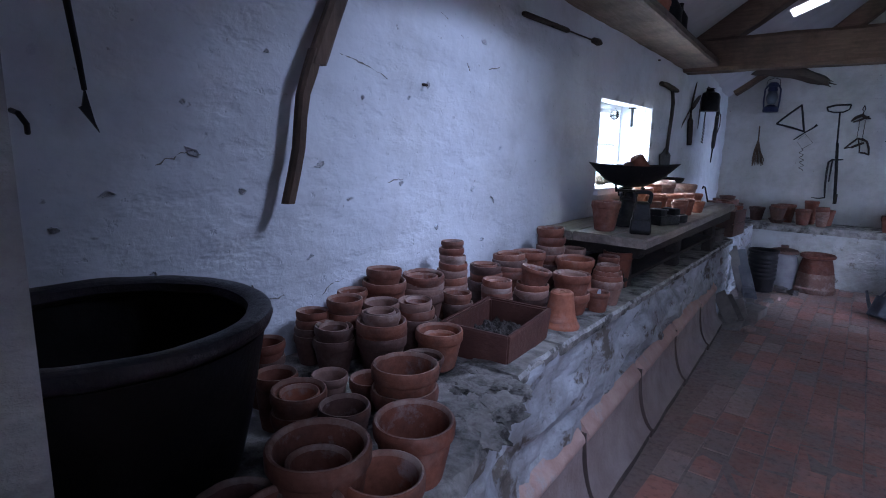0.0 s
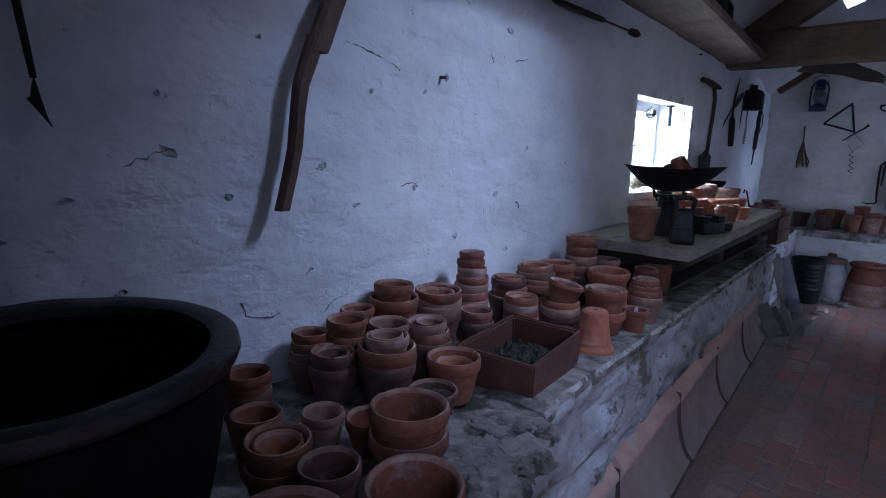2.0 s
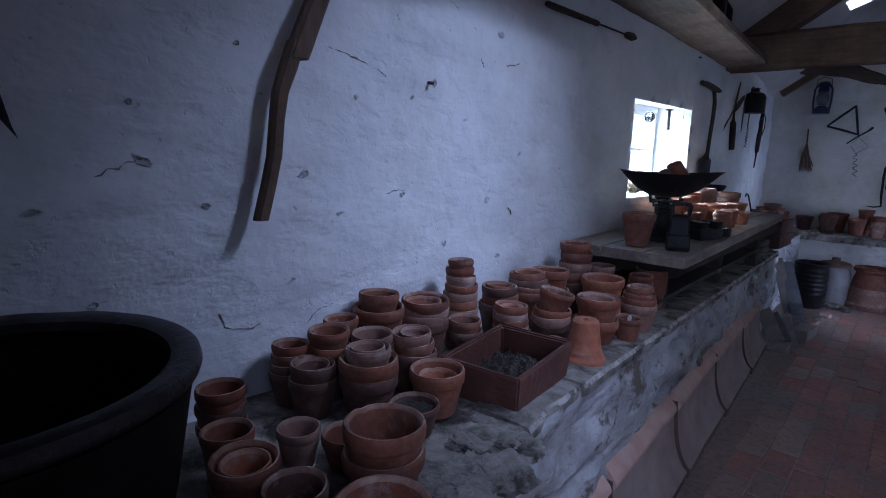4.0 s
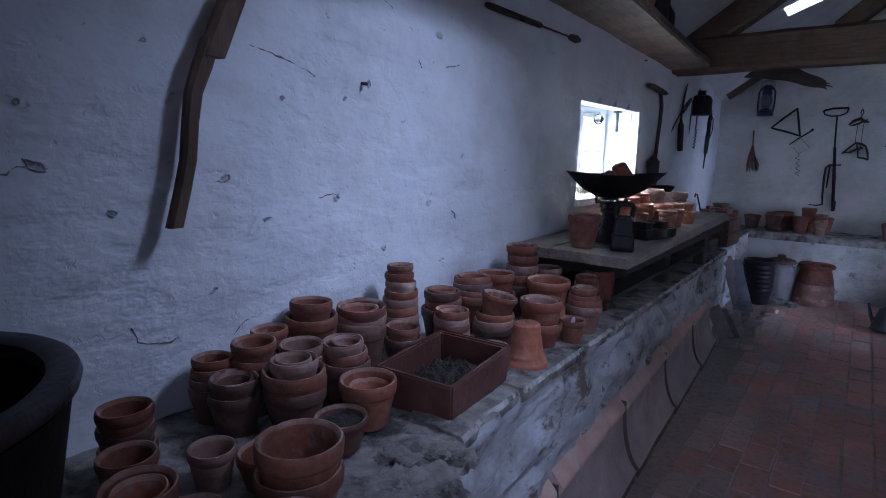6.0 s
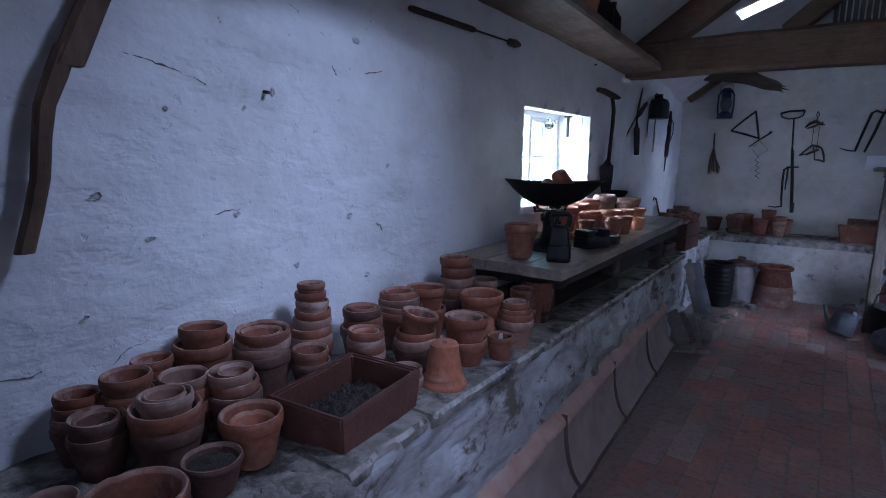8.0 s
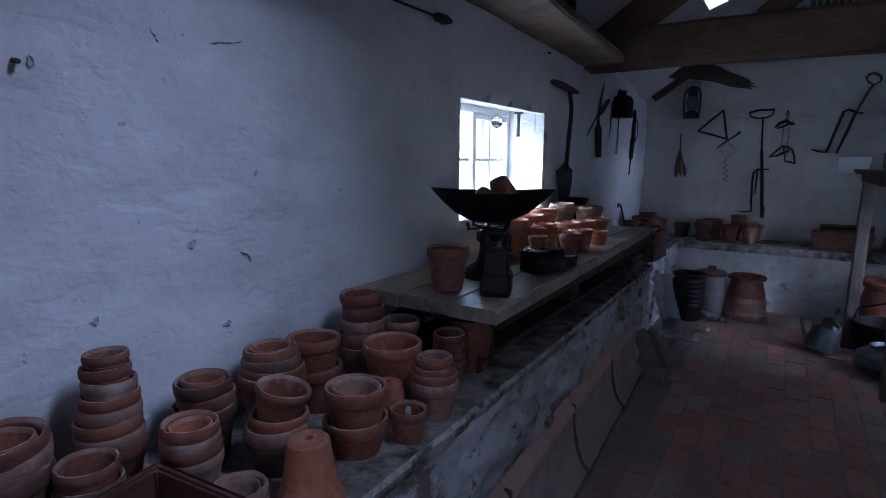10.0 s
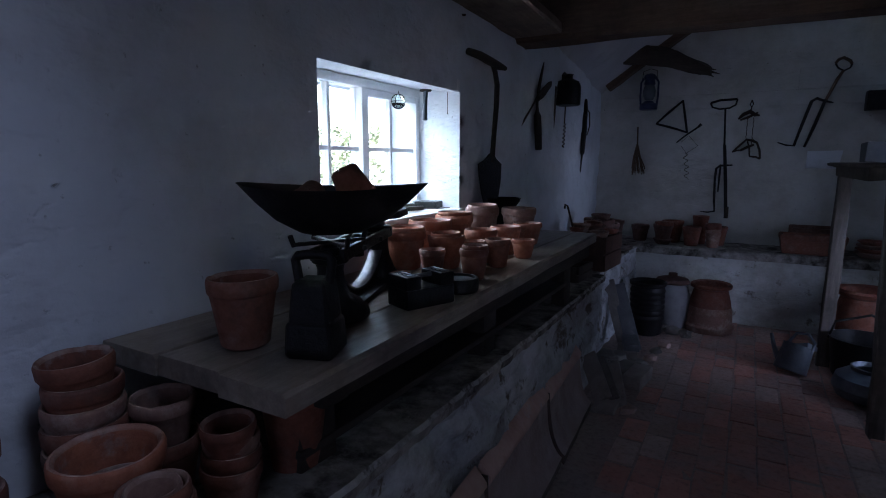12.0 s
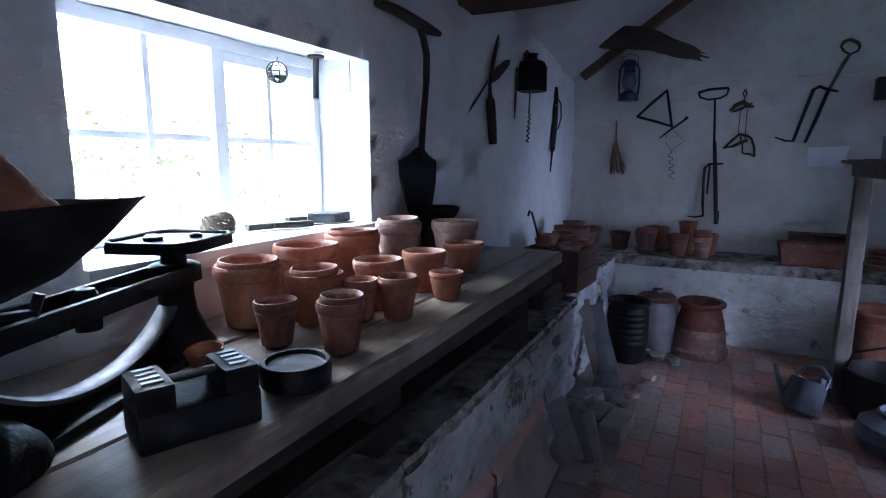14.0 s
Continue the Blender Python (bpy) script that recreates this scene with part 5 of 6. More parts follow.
rod(s, [Vector(on_wall(5.775 - 0.03 * k / 30, 1.62 - 0.17 * k / 30, 0.016)) + Vector((math.cos(k * 1.25), math.sin(k * 1.25), 0)) * 0.008 for k in range(31)], 0.005, RUST, "twist", 6)
rod(s, [on_wall(5.74, 1.885, 0.015), on_wall(5.85, 1.87, 0.015)], 0.011, TOOL_WOOD, "grip")
s = thing("knife_blade", pose(0, 0, 0), "long thin rusty blade hung under the jug", "blade")
part("blade", extrude([(5.47, 1.85), (5.50, 1.85), (5.485, 1.66), (5.465, 1.57), (5.455, 1.66)], 0.004, "x"), RUST, s, at=pose(wall_x(5.47) + 0.012, 0, 0))
s = thing("stirrup_pump", pose(0, 0, 0), "thin dark spray pump with a looped hose on the wall", "pump")
rod(s, [on_wall(6.52, 1.87, 0.02), on_wall(6.51, 1.80, 0.02), on_wall(6.49, 1.60, 0.02), on_wall(6.45, 1.42, 0.02), on_wall(6.44, 1.40, 0.02), on_wall(6.40, 1.26, 0.02)], [0.012, 0.024, 0.026, 0.022, 0.01, 0.006], IRON, "barrel", 10)
rod(s, [on_wall(6.51, 1.80, 0.03), on_wall(6.60, 1.76, 0.04), on_wall(6.63, 1.66, 0.04), on_wall(6.58, 1.58, 0.03), on_wall(6.49, 1.56, 0.03)], 0.006, RUST, "hose")
rod(s, [on_wall(6.42, 1.73, 0.03), on_wall(6.53, 1.74, 0.03)], 0.01, RUST, "lever")

FW = FAR_Y - 0.02
FB = FAR_Y - 0.035


def lantern():
    t = thing("hurricane_lantern", pose(0.262, FAR_Y - 0.10, 1.83), "blue tin hurricane lantern hung on the gable wall", "lantern")
    part("tank", lathe([(0, 0), (0.075, 0), (0.08, 0.01), (0.078, 0.05), (0.05, 0.065), (0.035, 0.08), (0, 0.08)], 24), BLUE_TIN, t)
    part("globe", lathe([(0.036, 0.09), (0.055, 0.13), (0.058, 0.17), (0.045, 0.215), (0.038, 0.225), (0.043, 0.21), (0.055, 0.17), (0.052, 0.13), (0.034, 0.09)], 20), ZINC, t, "grimy glass globe")
    part("chimney", lathe([(0.045, 0.225), (0.05, 0.235), (0.042, 0.27), (0.052, 0.275), (0.05, 0.31), (0.03, 0.325), (0, 0.328)], 20), BLUE_TIN, t)
    for sx in (-1, 1):
        part("side_tube", tube([(sx * 0.07, 0, 0.03), (sx * 0.078, 0, 0.12), (sx * 0.076, 0, 0.25), (sx * 0.045, 0, 0.30)], 0.009, 8), BLUE_TIN, t)
    part("bail", tube([(-0.07, 0, 0.26), (-0.06, 0, 0.35), (0, 0.03, 0.375), (0.06, 0, 0.35), (0.07, 0, 0.26)], 0.003, 6), IRON, t)
lantern()

s = thing("twig_besom", pose(0, 0, 0), "small bundle of dry twigs hung on the gable wall", "brush")
rod(s, [(0.165, FW, 1.68), (0.17, FW, 1.52)], 0.008, TOOL_WOOD, "handle")
bm = bmesh.new()
rnd = random.Random(11)
for k in range(34):
    q = rnd.uniform(-1, 1)
    tube([(0.17, FW, 1.54), (0.175 + q * 0.035, FW - rnd.uniform(0, .03), 1.40), (0.19 + q * 0.065, FW - rnd.uniform(0, .02), 1.22 + rnd.uniform(0, 0.09))], 0.0035, 4, bm)
part("twigs", bm, TOOL_WOOD, s)

s = thing("wall_bracket", pose(0, 0, 0), "triangular black iron bracket with a jointed arm", "bracket")
for p, q in (((0.555, 1.908), (0.33, 1.705)), ((0.33, 1.705), (0.61, 1.617)), ((0.605, 1.615), (0.55, 1.91))):
    rod(s, [(p[0], FW - 0.01, p[1]), ((p[0] + q[0]) / 2, FW - 0.016, (p[1] + q[1]) / 2 + 0.004), (q[0], FW - 0.01, q[1])], [0.011, 0.013, 0.010], IRON, "bar")
rod(s, [(0.72, FW - 0.02, 1.69), (0.69, FW - 0.02, 1.66), (0.60, FW - 0.02, 1.595), (0.52, FW - 0.02, 1.527)], [0.016, 0.010, 0.009, 0.007], IRON, "arm")
s = thing("coil_spring", pose(0, 0, 0), "rusty tangled wire hanging from the bracket", "wire coil")
rod(s, [(0.56, FW - 0.01, 1.53), (0.62, FW - 0.014, 1.59), (0.705, FW - 0.01, 1.495), (0.61, FW - 0.012, 1.43), (0.56, FW - 0.01, 1.50)], 0.0028, RUST, "loop", 5)
rnd = random.Random(4)
rod(s, [(0.605 + 0.0008 * k + (0.012 + 0.014 * rnd.random()) * math.sin(k * 0.9), FW - 0.012 + 0.008 * math.cos(k * 0.9), 1.43 - 0.24 * k / 30) for k in range(31)], 0.0036, RUST, "coil", 5)

s = thing("digging_rake", pose(0, 0, 0), "long-handled black iron hoe with a broad open head", "hoe")
rod(s, [(0.785, FW - 0.03, 1.872), (0.86, FW - 0.034, 1.892), (0.995, FW - 0.03, 1.896)], 0.012, IRON, "head_bar")
rod(s, [(0.785, FW - 0.03, 1.872), (0.80, FW - 0.03, 1.835), (0.86, FW - 0.03, 1.815), (0.94, FW - 0.03, 1.822), (0.985, FW - 0.03, 1.848), (0.995, FW - 0.03, 1.896)], 0.009, IRON, "head_bar")
rod(s, [(0.905, FW - 0.03, 1.82), (0.922, FW - 0.03, 1.505), (0.925, FW - 0.03, 1.49), (0.955, FW - 0.03, 1.18), (0.982, FW - 0.03, 0.845)], [0.009, 0.010, 0.016, 0.018, 0.018], IRON, "shaft", 10)
rod(s, [(0.982, FW - 0.03, 0.95), (0.982, FW - 0.03, 0.845)], 0.021, DARK_WOOD, "grip", 10)
s = thing("border_fork", pose(0, 0, 0), "two-pronged black iron fork hung on the gable wall", "fork")
rod(s, [(1.0, FB - 0.01, 1.322), (0.90, FB - 0.01, 1.318), (0.872, FB - 0.01, 1.29), (0.868, FB - 0.01, 1.20), (0.875, FB - 0.01, 1.0), (0.885, FB - 0.01, 0.90)], [0.008, 0.012, 0.013, 0.013, 0.013, 0.008], IRON, "prong")
rod(s, [(0.905, FB - 0.01, 1.31), (0.903, FB - 0.012, 1.24), (0.90, FB - 0.01, 1.08)], [0.009, 0.011, 0.007], IRON, "prong")
rod(s, [(0.885, FB - 0.01, 0.905), (0.83, FB - 0.02, 0.893), (0.765, FB - 0.03, 0.90)], [0.009, 0.008, 0.004], IRON, "tine")

s = thing("gin_trap", pose(0, 0, 0), "rusty iron traps hanging from a nail by chains", "trap")
rod(s, [(1.108, FW, 1.885), (1.095, FW - 0.01, 1.85), (1.11, FW - 0.01, 1.82), (1.12, FW, 1.85), (1.108, FW, 1.885)], 0.006, RUST, "loop", 6)
rod(s, [(1.108, FW - 0.01, 1.82), (1.105, FW - 0.014, 1.77)], 0.006, RUST, "shank", 6)
rod(s, [(1.015, FW - 0.02, 1.725), (1.05, FW - 0.035, 1.762), (1.10, FW - 0.04, 1.785), (1.14, FW - 0.03, 1.755), (1.175, FW - 0.02, 1.75)], [0.010, 0.018, 0.022, 0.018, 0.008], RUST, "jaw")
rod(s, [(1.03, FW - 0.03, 1.715), (1.09, FW - 0.05, 1.735), (1.16, FW - 0.03, 1.775)], [0.008, 0.013, 0.007], RUST, "spring")
for dx, zz in ((-0.024, 1.55), (0.022, 1.50)):
    for q in range(9):
        z0 = 1.735 - (1.735 - zz) * q / 9
        rod(s, [(1.108 + dx + 0.004 * (q % 2), FW - 0.004, z0), (1.108 + dx * 1.05 + 0.004 * ((q + 1) % 2), FW - 0.004, z0 - (1.735 - zz) / 9)], 0.0036, RUST, "chain_link", 5)
for p, q, r in (((1.09, 1.545), (0.99, 1.44), 0.010), ((0.99, 1.44), (1.05, 1.452), 0.008), ((1.09, 1.545), (1.175, 1.515), 0.012), ((1.175, 1.515), (1.208, 1.378), 0.010), ((1.208, 1.378), (1.125, 1.40), 0.009), ((1.125, 1.40), (1.10, 1.53), 0.007), ((1.05, 1.452), (1.15, 1.50), 0.013)):
    rod(s, [(p[0], FW - 0.02, p[1]), ((p[0] + q[0]) / 2 + 0.006, FW - 0.04, (p[1] + q[1]) / 2 + 0.006), (q[0], FW - 0.02, q[1])], [r, r * 1.15, r * 0.9], RUST, "jaw")

s = thing("drag_fork", pose(0, 0, 0), "long black drag fork with a D grip and two tines", "fork")
rod(s, [(1.675, FW - 0.03, 2.14), (1.69, FW - 0.03, 2.168), (1.725, FW - 0.03, 2.182), (1.77, FW - 0.03, 2.155), (1.785, FW - 0.03, 2.128)], [0.012, 0.014, 0.015, 0.014, 0.012], TOOL_WOOD, "grip")
rod(s, [(1.675, FW - 0.03, 2.14), (1.695, FW - 0.03, 2.105), (1.735, FW - 0.03, 2.08), (1.775, FW - 0.03, 2.10), (1.785, FW - 0.03, 2.128)], 0.008, IRON, "grip_strap")
rod(s, [(1.733, FW - 0.03, 2.083), (1.70, FW - 0.03, 2.02), (1.635, FW - 0.03, 1.85)], [0.012, 0.015, 0.012], TOOL_WOOD, "shaft")
rod(s, [(1.69, FW - 0.03, 1.832), (1.625, FW - 0.03, 1.85), (1.575, FW - 0.03, 1.872), (1.54, FW - 0.03, 1.85), (1.49, FW - 0.03, 1.66), (1.447, FW - 0.03, 1.488), (1.39, FW - 0.07, 1.492), (1.325, FW - 0.11, 1.515)], [0.007, 0.012, 0.014, 0.016, 0.015, 0.013, 0.009, 0.005], IRON, "tine")
rod(s, [(1.635, FW - 0.03, 1.86), (1.58, FW - 0.03, 1.66), (1.522, FW - 0.03, 1.475)], [0.014, 0.016, 0.011], IRON, "tine")
# thin slab in the paler PLASTER, just proud of the gable wall
pale = part("wall_patch", block((-0.11, -0.004, -0.07), (0.13, 0.004, 0.07), 0.002, jitter=0.012), PLASTER, at=pose(1.66, FAR_Y - 0.012, 1.375))
tagged(pale, "pale rectangular patch on the gable wall", "patch", kind="structure")
hb = part("wall_box", block((1.90, FAR_Y - 0.12, 1.76), (2.08, FAR_Y - 0.01, 1.91), 0.008), IRON)
tagged(hb, "small black box fixed on the gable wall", "box")

# ---------- pots and crates in the corner and on the far bench ----------
FG = "flowerpots on the far bench"
FZ = 0.616
for x, y, d, h, m in ((0.28, 7.16, 0.165, 0.15, K), (0.50, 7.02, 0.165, 0.05, K), (0.56, 7.20, 0.19, 0.20, D), (0.735, 7.04, 0.16, 0.17, D), (0.79, 7.20, 0.14, 0.255, D), (0.94, 7.18, 0.15, 0.17, D), (0.908, 7.0, 0.125, 0.13, P), (0.04, 7.12, 0.2, 0.18, K)):
    flowerpot(x, y, FZ, d, h, m, "terracotta flowerpot in shade on the far bench", group=FG)
stack(0.50, 7.02, FZ + 0.20, [0.17, 0.16], [K, D], FZ + 0.04, FG)
stack(0.908, 7.0, FZ + 0.21, [0.125, 0.13, 0.125], [P, D, D], FZ + 0.05, FG)
def trough(x, y, z, w, d, h, name, label, m, tilt=0):
    bm = bmesh.new()
    def ring(a, b, zz):
        return [bm.verts.new((sx * a / 2, sy * b / 2, zz)) for sx, sy in ((-1, -1), (1, -1), (1, 1), (-1, 1))]
    rr = [ring(w * 0.9, d * 0.8, 0), ring(w * 0.97, d * 0.95, h * 0.72), ring(w, d, h * 0.74), ring(w, d, h), ring(w - 0.05, d - 0.05, h), ring(w * 0.85, d * 0.7, 0.02)]
    for a, b in zip(rr, rr[1:]):
        for i in range(4):
            bm.faces.new((a[i], a[(i + 1) % 4], b[(i + 1) % 4], b[i]))
    bm.faces.new(rr[0][::-1])
    bm.faces.new(rr[-1])
    bmesh.ops.recalc_face_normals(bm, faces=bm.faces)
    bmesh.ops.bevel(bm, geom=[e for e in bm.edges if e.calc_face_angle(0) > 0.5], offset=0.006, segments=2, affect="EDGES")
    return tagged(part(name, bm, m, at=pose(x, y, z, tilt, 0, 2)), label, "trough")
trough(1.62, 7.02, FZ + 0.002, 0.45, 0.20, 0.16, "clay_trough", "long terracotta trough on the far bench", POT)
trough(1.66, 7.29, FZ + 0.12, 0.40, 0.16, 0.13, "clay_trough", "dark terracotta trough tipped on its side behind another", POT_DARK, 80)
for k in range(4):
    flowerpot(2.02, 7.06, FZ + 0.03 * k, 0.24 - 0.012 * k, 0.045, D if k % 2 else P, "shallow terracotta saucer stacked on the far bench", group=FG)


def crate(x, y, z, w, l, h, rz, label, m=DARK_WOOD):
    t = thing("wooden_crate", pose(x, y, z, 0, 0, rz), label, "crate", "crates in the corner")
    for sx in (-1, 1):
        for k in range(2):
            part("side_slat", block((sx * (w / 2) - 0.007, -l / 2, k * h / 2 + 0.004), (sx * (w / 2) + 0.007, l / 2, (k + 1) * h / 2 - 0.004), 0.002), m, t)
    for sy in (-1, 1):
        part("end_board", block((-w / 2 + 0.008, sy * (l / 2 - 0.010) - 0.008, 0.002), (w / 2 - 0.008, sy * (l / 2 - 0.010) + 0.008, h - 0.004), 0.002), m, t)
    part("bottom_board", block((-w / 2 + 0.009, -l / 2 + 0.02, 0), (w / 2 - 0.009, l / 2 - 0.02, 0.008), 0.001), m, t)
    return t
crate(0.205, 5.62, 0.618, 0.31, 0.38, 0.235, -4, "open dark wooden crate heaped with old flowerpots", CRATE_WOOD)
crate(0.20, 5.12, 0.622, 0.20, 0.26, 0.10, -4, "small open dark wooden tray of tools on the bench", POST_WOOD)
CG = "flowerpots heaped in the crate"
for i, (x, y, z, d, n) in enumerate(((0.14, 5.52, 0.72, 0.12, 8), (0.27, 5.54, 0.70, 0.13, 7), (0.20, 5.68, 0.72, 0.13, 8), (0.30, 5.72, 0.70, 0.11, 7), (0.11, 5.72, 0.70, 0.12, 7))):
    for k in range(n):
        flowerpot(x + 0.012 * math.sin(k * 2 + i), y + 0.012 * math.cos(k * 1.7 + i), z - 0.05 + 0.028 * k, d + 0.012 * math.sin(k + i), 0.06, (D, P, K)[(k + i) % 3], "small terracotta pot in a loose heap", (6 * math.sin(k * 1.3 + i), 6 * math.cos(k * 2.1 + i)), group=CG)
flowerpot(0.13, 6.15, 0.605, 0.24, 0.30, K, "large dark terracotta pot in the corner")
flowerpot(0.14, 6.16, 0.86, 0.15, 0.08, K, "small dark pot set in a larger one")
flowerpot(0.08, 6.6, 0.605, 0.24, 0.22, K, "large dark terracotta pot in the corner")
s = thing("hand_fork", pose(0, 0, 0), "small bent iron handle standing among the crates", "hand tool")
rod(s, [(0.14, 5.50, 0.62), (0.13, 5.50, 0.80), (0.09, 5.47, 0.98), (0.075, 5.45, 1.05), (0.06, 5.45, 1.06), (0.055, 5.45, 1.03)], 0.008, RUST, "handle")
for i, (a, r) in enumerate(((20, 0.02), (70, 0.0), (50, 0.03))):
    tl = part("trowel", tube([(-0.08, 0, 0), (0, 0, 0.01), (0.09, 0, 0.0)], [0.012, 0.010, 0.018], 8), RUST, at=pose(0.19 + r, 5.1 + 0.03 * i, 0.66 + 0.02 * i, 0, 5, a))
    tagged(tl, "rusty trowel lying in the tray", "trowel", "tools in the tray")

# ---------- floor level ----------
def cove_tile(y0, y1, k):
    """Channel tile set on edge against the bench, hollow side out, its near end standing a little proud."""
    t = thing("channel_tile", pose(0, 0, 0), "large salt-glazed half channel tile leaning on the bench", "drain tile", "channel tiles along the bench")
    bm = bmesh.new()
    n = 14
    top = 0.322 + 0.007 * math.sin(k * 5)
    def proud(u):
        return 0.019 + 0.007 * (1 - u) + 0.004 * math.sin(k * 3.1)
    rows = []
    for i in range(11):
        y = y0 + (y1 - y0) * i / 10
        xo = ledge_x(y) + proud(i / 10)
        inner = [(xo + 0.096 - 0.094 * math.cos(radians(80 * q / n)), top - (top - 0.044) * math.sin(radians(80 * q / n)) / math.sin(radians(80))) for q in range(n + 1)]
        outer = [(x - 0.028 * math.cos(radians(80 * q / n)), z - 0.050 * math.sin(radians(80 * q / n)) ** 3) for q, (x, z) in enumerate(inner)]
        rows.append([bm.verts.new(Vector((x, y, z)) + noise.noise_vector(Vector((x * 7, y * 5 + k, z * 7))) * 0.005) for x, z in inner + outer[::-1]])
    m = len(rows[0])
    for a, b in zip(rows, rows[1:]):
        for j in range(m):
            f = bm.faces.new((a[j], a[(j + 1) % m], b[(j + 1) % m], b[j]))
            # slot 1 darkens bottom edge, back and ends to draw the shaded gaps
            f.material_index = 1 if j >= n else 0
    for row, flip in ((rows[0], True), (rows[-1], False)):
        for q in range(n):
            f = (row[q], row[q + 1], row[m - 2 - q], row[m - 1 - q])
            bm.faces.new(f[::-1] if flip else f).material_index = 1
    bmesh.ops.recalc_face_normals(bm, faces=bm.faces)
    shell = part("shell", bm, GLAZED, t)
    shell.data.materials.append(TILE_GAP_SHADE)
    rim = bmesh.new()
    rows = []
    for i in range(17):
        y = y0 + 0.004 + (y1 - y0 - 0.008) * i / 16
        xo = ledge_x(y) + proud(i / 16)
        w = 0.003 * noise.noise(Vector((y * 13, k, 2)))
        rows.append([rim.verts.new(Vector(p) + noise.noise_vector(Vector((p[0] * 9, y * 11 + k, 1))) * 0.002) for p in ((xo - 0.050, y, top - 0.022), (xo + 0.004, y, top - 0.035), (xo + 0.014 + w, y, top - 0.018), (xo + 0.012 + w, y, top - 0.002), (xo + 0.004, y, top + 0.008), (xo - 0.030, y, top + 0.044 + w))])
    for a, b in zip(rows, rows[1:]):
        for j in range(6):
            rim.faces.new((a[j], a[(j + 1) % 6], b[(j + 1) % 6], b[j]))
    rim.faces.new(rows[0][::-1])
    rim.faces.new(rows[-1])
    bmesh.ops.recalc_face_normals(rim, faces=rim.faces)
    part("rim", rim, GLAZED_RIM, t, "thick chipped brown rim")


for k, (a, b) in enumerate(((0.40, 1.11), (1.125, 1.835), (1.855, 2.56), (2.58, 3.285), (3.305, 4.02), (4.045, 4.66))):
    cove_tile(a, b, k)
edge = part("bench_plinth", block((0.36, 0.14, -0.03), (0.565, 5.0, -0.004), 0.004, jitter=0.002), JOINT)
tagged(edge, "low rough stone footing along the bench", "footing", kind="structure")


def slab(x, y, z, w, l, t, rx, ry, rz, m, name, label, cat="tile", group="loose tiles and bricks"):
    return tagged(part(name, block((-w / 2, -l / 2, -t / 2), (w / 2, l / 2, t / 2), min(0.006, t * 0.25), jitter=0.004), m, at=pose(x, y, z, rx, ry, rz)), label, cat, group)


for x, y, z, w, l, rx, ry, rz, m in ((0.470, 4.80, 0.135, 0.10, 0.31, 40, -34, 10, TILE_GREY), (0.520, 4.80, 0.125, 0.10, 0.30, 38, -38, 6, TILE_DARK), (0.575, 4.79, 0.112, 0.11, 0.29, 36, -30, 3, TILE_GREY), (0.565, 4.68, 0.045, 0.13, 0.15, 24, -12, -14, TILE_GREY)):
    slab(x, y, z, w, l, 0.020, rx, ry, rz, m, "clay_tile", "broken flat clay tile leaning on the others")
slab(0.645, 5.14, 0.045, 0.105, 0.25, 0.085, 0, 0, -8, TILE_GREY, "loose_brick", "pale worn brick lying on the floor", "brick")
slab(0.545, 5.20, 0.045, 0.09, 0.22, 0.085, 0, 0, -14, TILE_DARK, "loose_brick", "grey worn brick lying beside another", "brick")
for x, y, r, m in ((0.42, 5.22, 0.09, STONE), (0.43, 5.40, 0.10, STONE), (0.66, 4.72, 0.05, BRICK_PALE), (0.39, 5.33, 0.09, STONE), (0.60, 5.46, 0.05, STONE), (0.64, 5.62, 0.045, BRICK_PALE), (0.70, 5.95, 0.05, BRICK_PALE), (0.66, 5.80, 0.04, STONE), (0.70, 6.32, 0.06, STONE), (0.60, 6.36, 0.07, STONE), (0.80, 6.30, 0.05, STONE), (0.50, 5.04, 0.06, BRICK_PALE)):
    bm = bmesh.new()
    bmesh.ops.create_icosphere(bm, subdivisions=2, radius=1.0)
    for v in bm.verts:
        q = v.co.copy()
        v.co = Vector((q.x * r * 1.2, q.y * r, q.z * r * 0.75)) * (0.9 + 0.6 * noise.noise(q * 1.3 + Vector((x * 30, y * 9, 0))) + 0.22 * noise.noise(q * 3.1 + Vector((y * 17, 0, x))))
        v.co.z = min(max(v.co.z, -r * 0.45), r * 0.42)
    rk = part("rubble_stone", bm, m, smooth=False, at=pose(x, y, r * 0.45 - 0.004, 0, 0, x * 900))
    tagged(rk, "rough grey lump of fallen stone by the bench", "stone", "fallen stones")
for x, y, z, w, l, rx, m in ((0.375, 5.78, 0.245, 0.085, 0.52, 62, TILE_DARK), (0.44, 5.79, 0.235, 0.10, 0.50, 60, SLATE)):
    slab(x, y, z, w, l, 0.03, rx, -12, 24, m, "slate_slab", "narrow dark slate slab leaning in the corner", "slab")
slab(0.50, 5.58, 0.04, 0.13, 0.22, 0.075, 0, 0, 10, TILE_DARK, "loose_brick", "dark brick lying at the foot of the slates", "brick")
slab(0.515, 5.60, 0.105, 0.10, 0.20, 0.05, 4, 0, 16, SLATE, "loose_brick", "dark half brick lying on another", "brick")

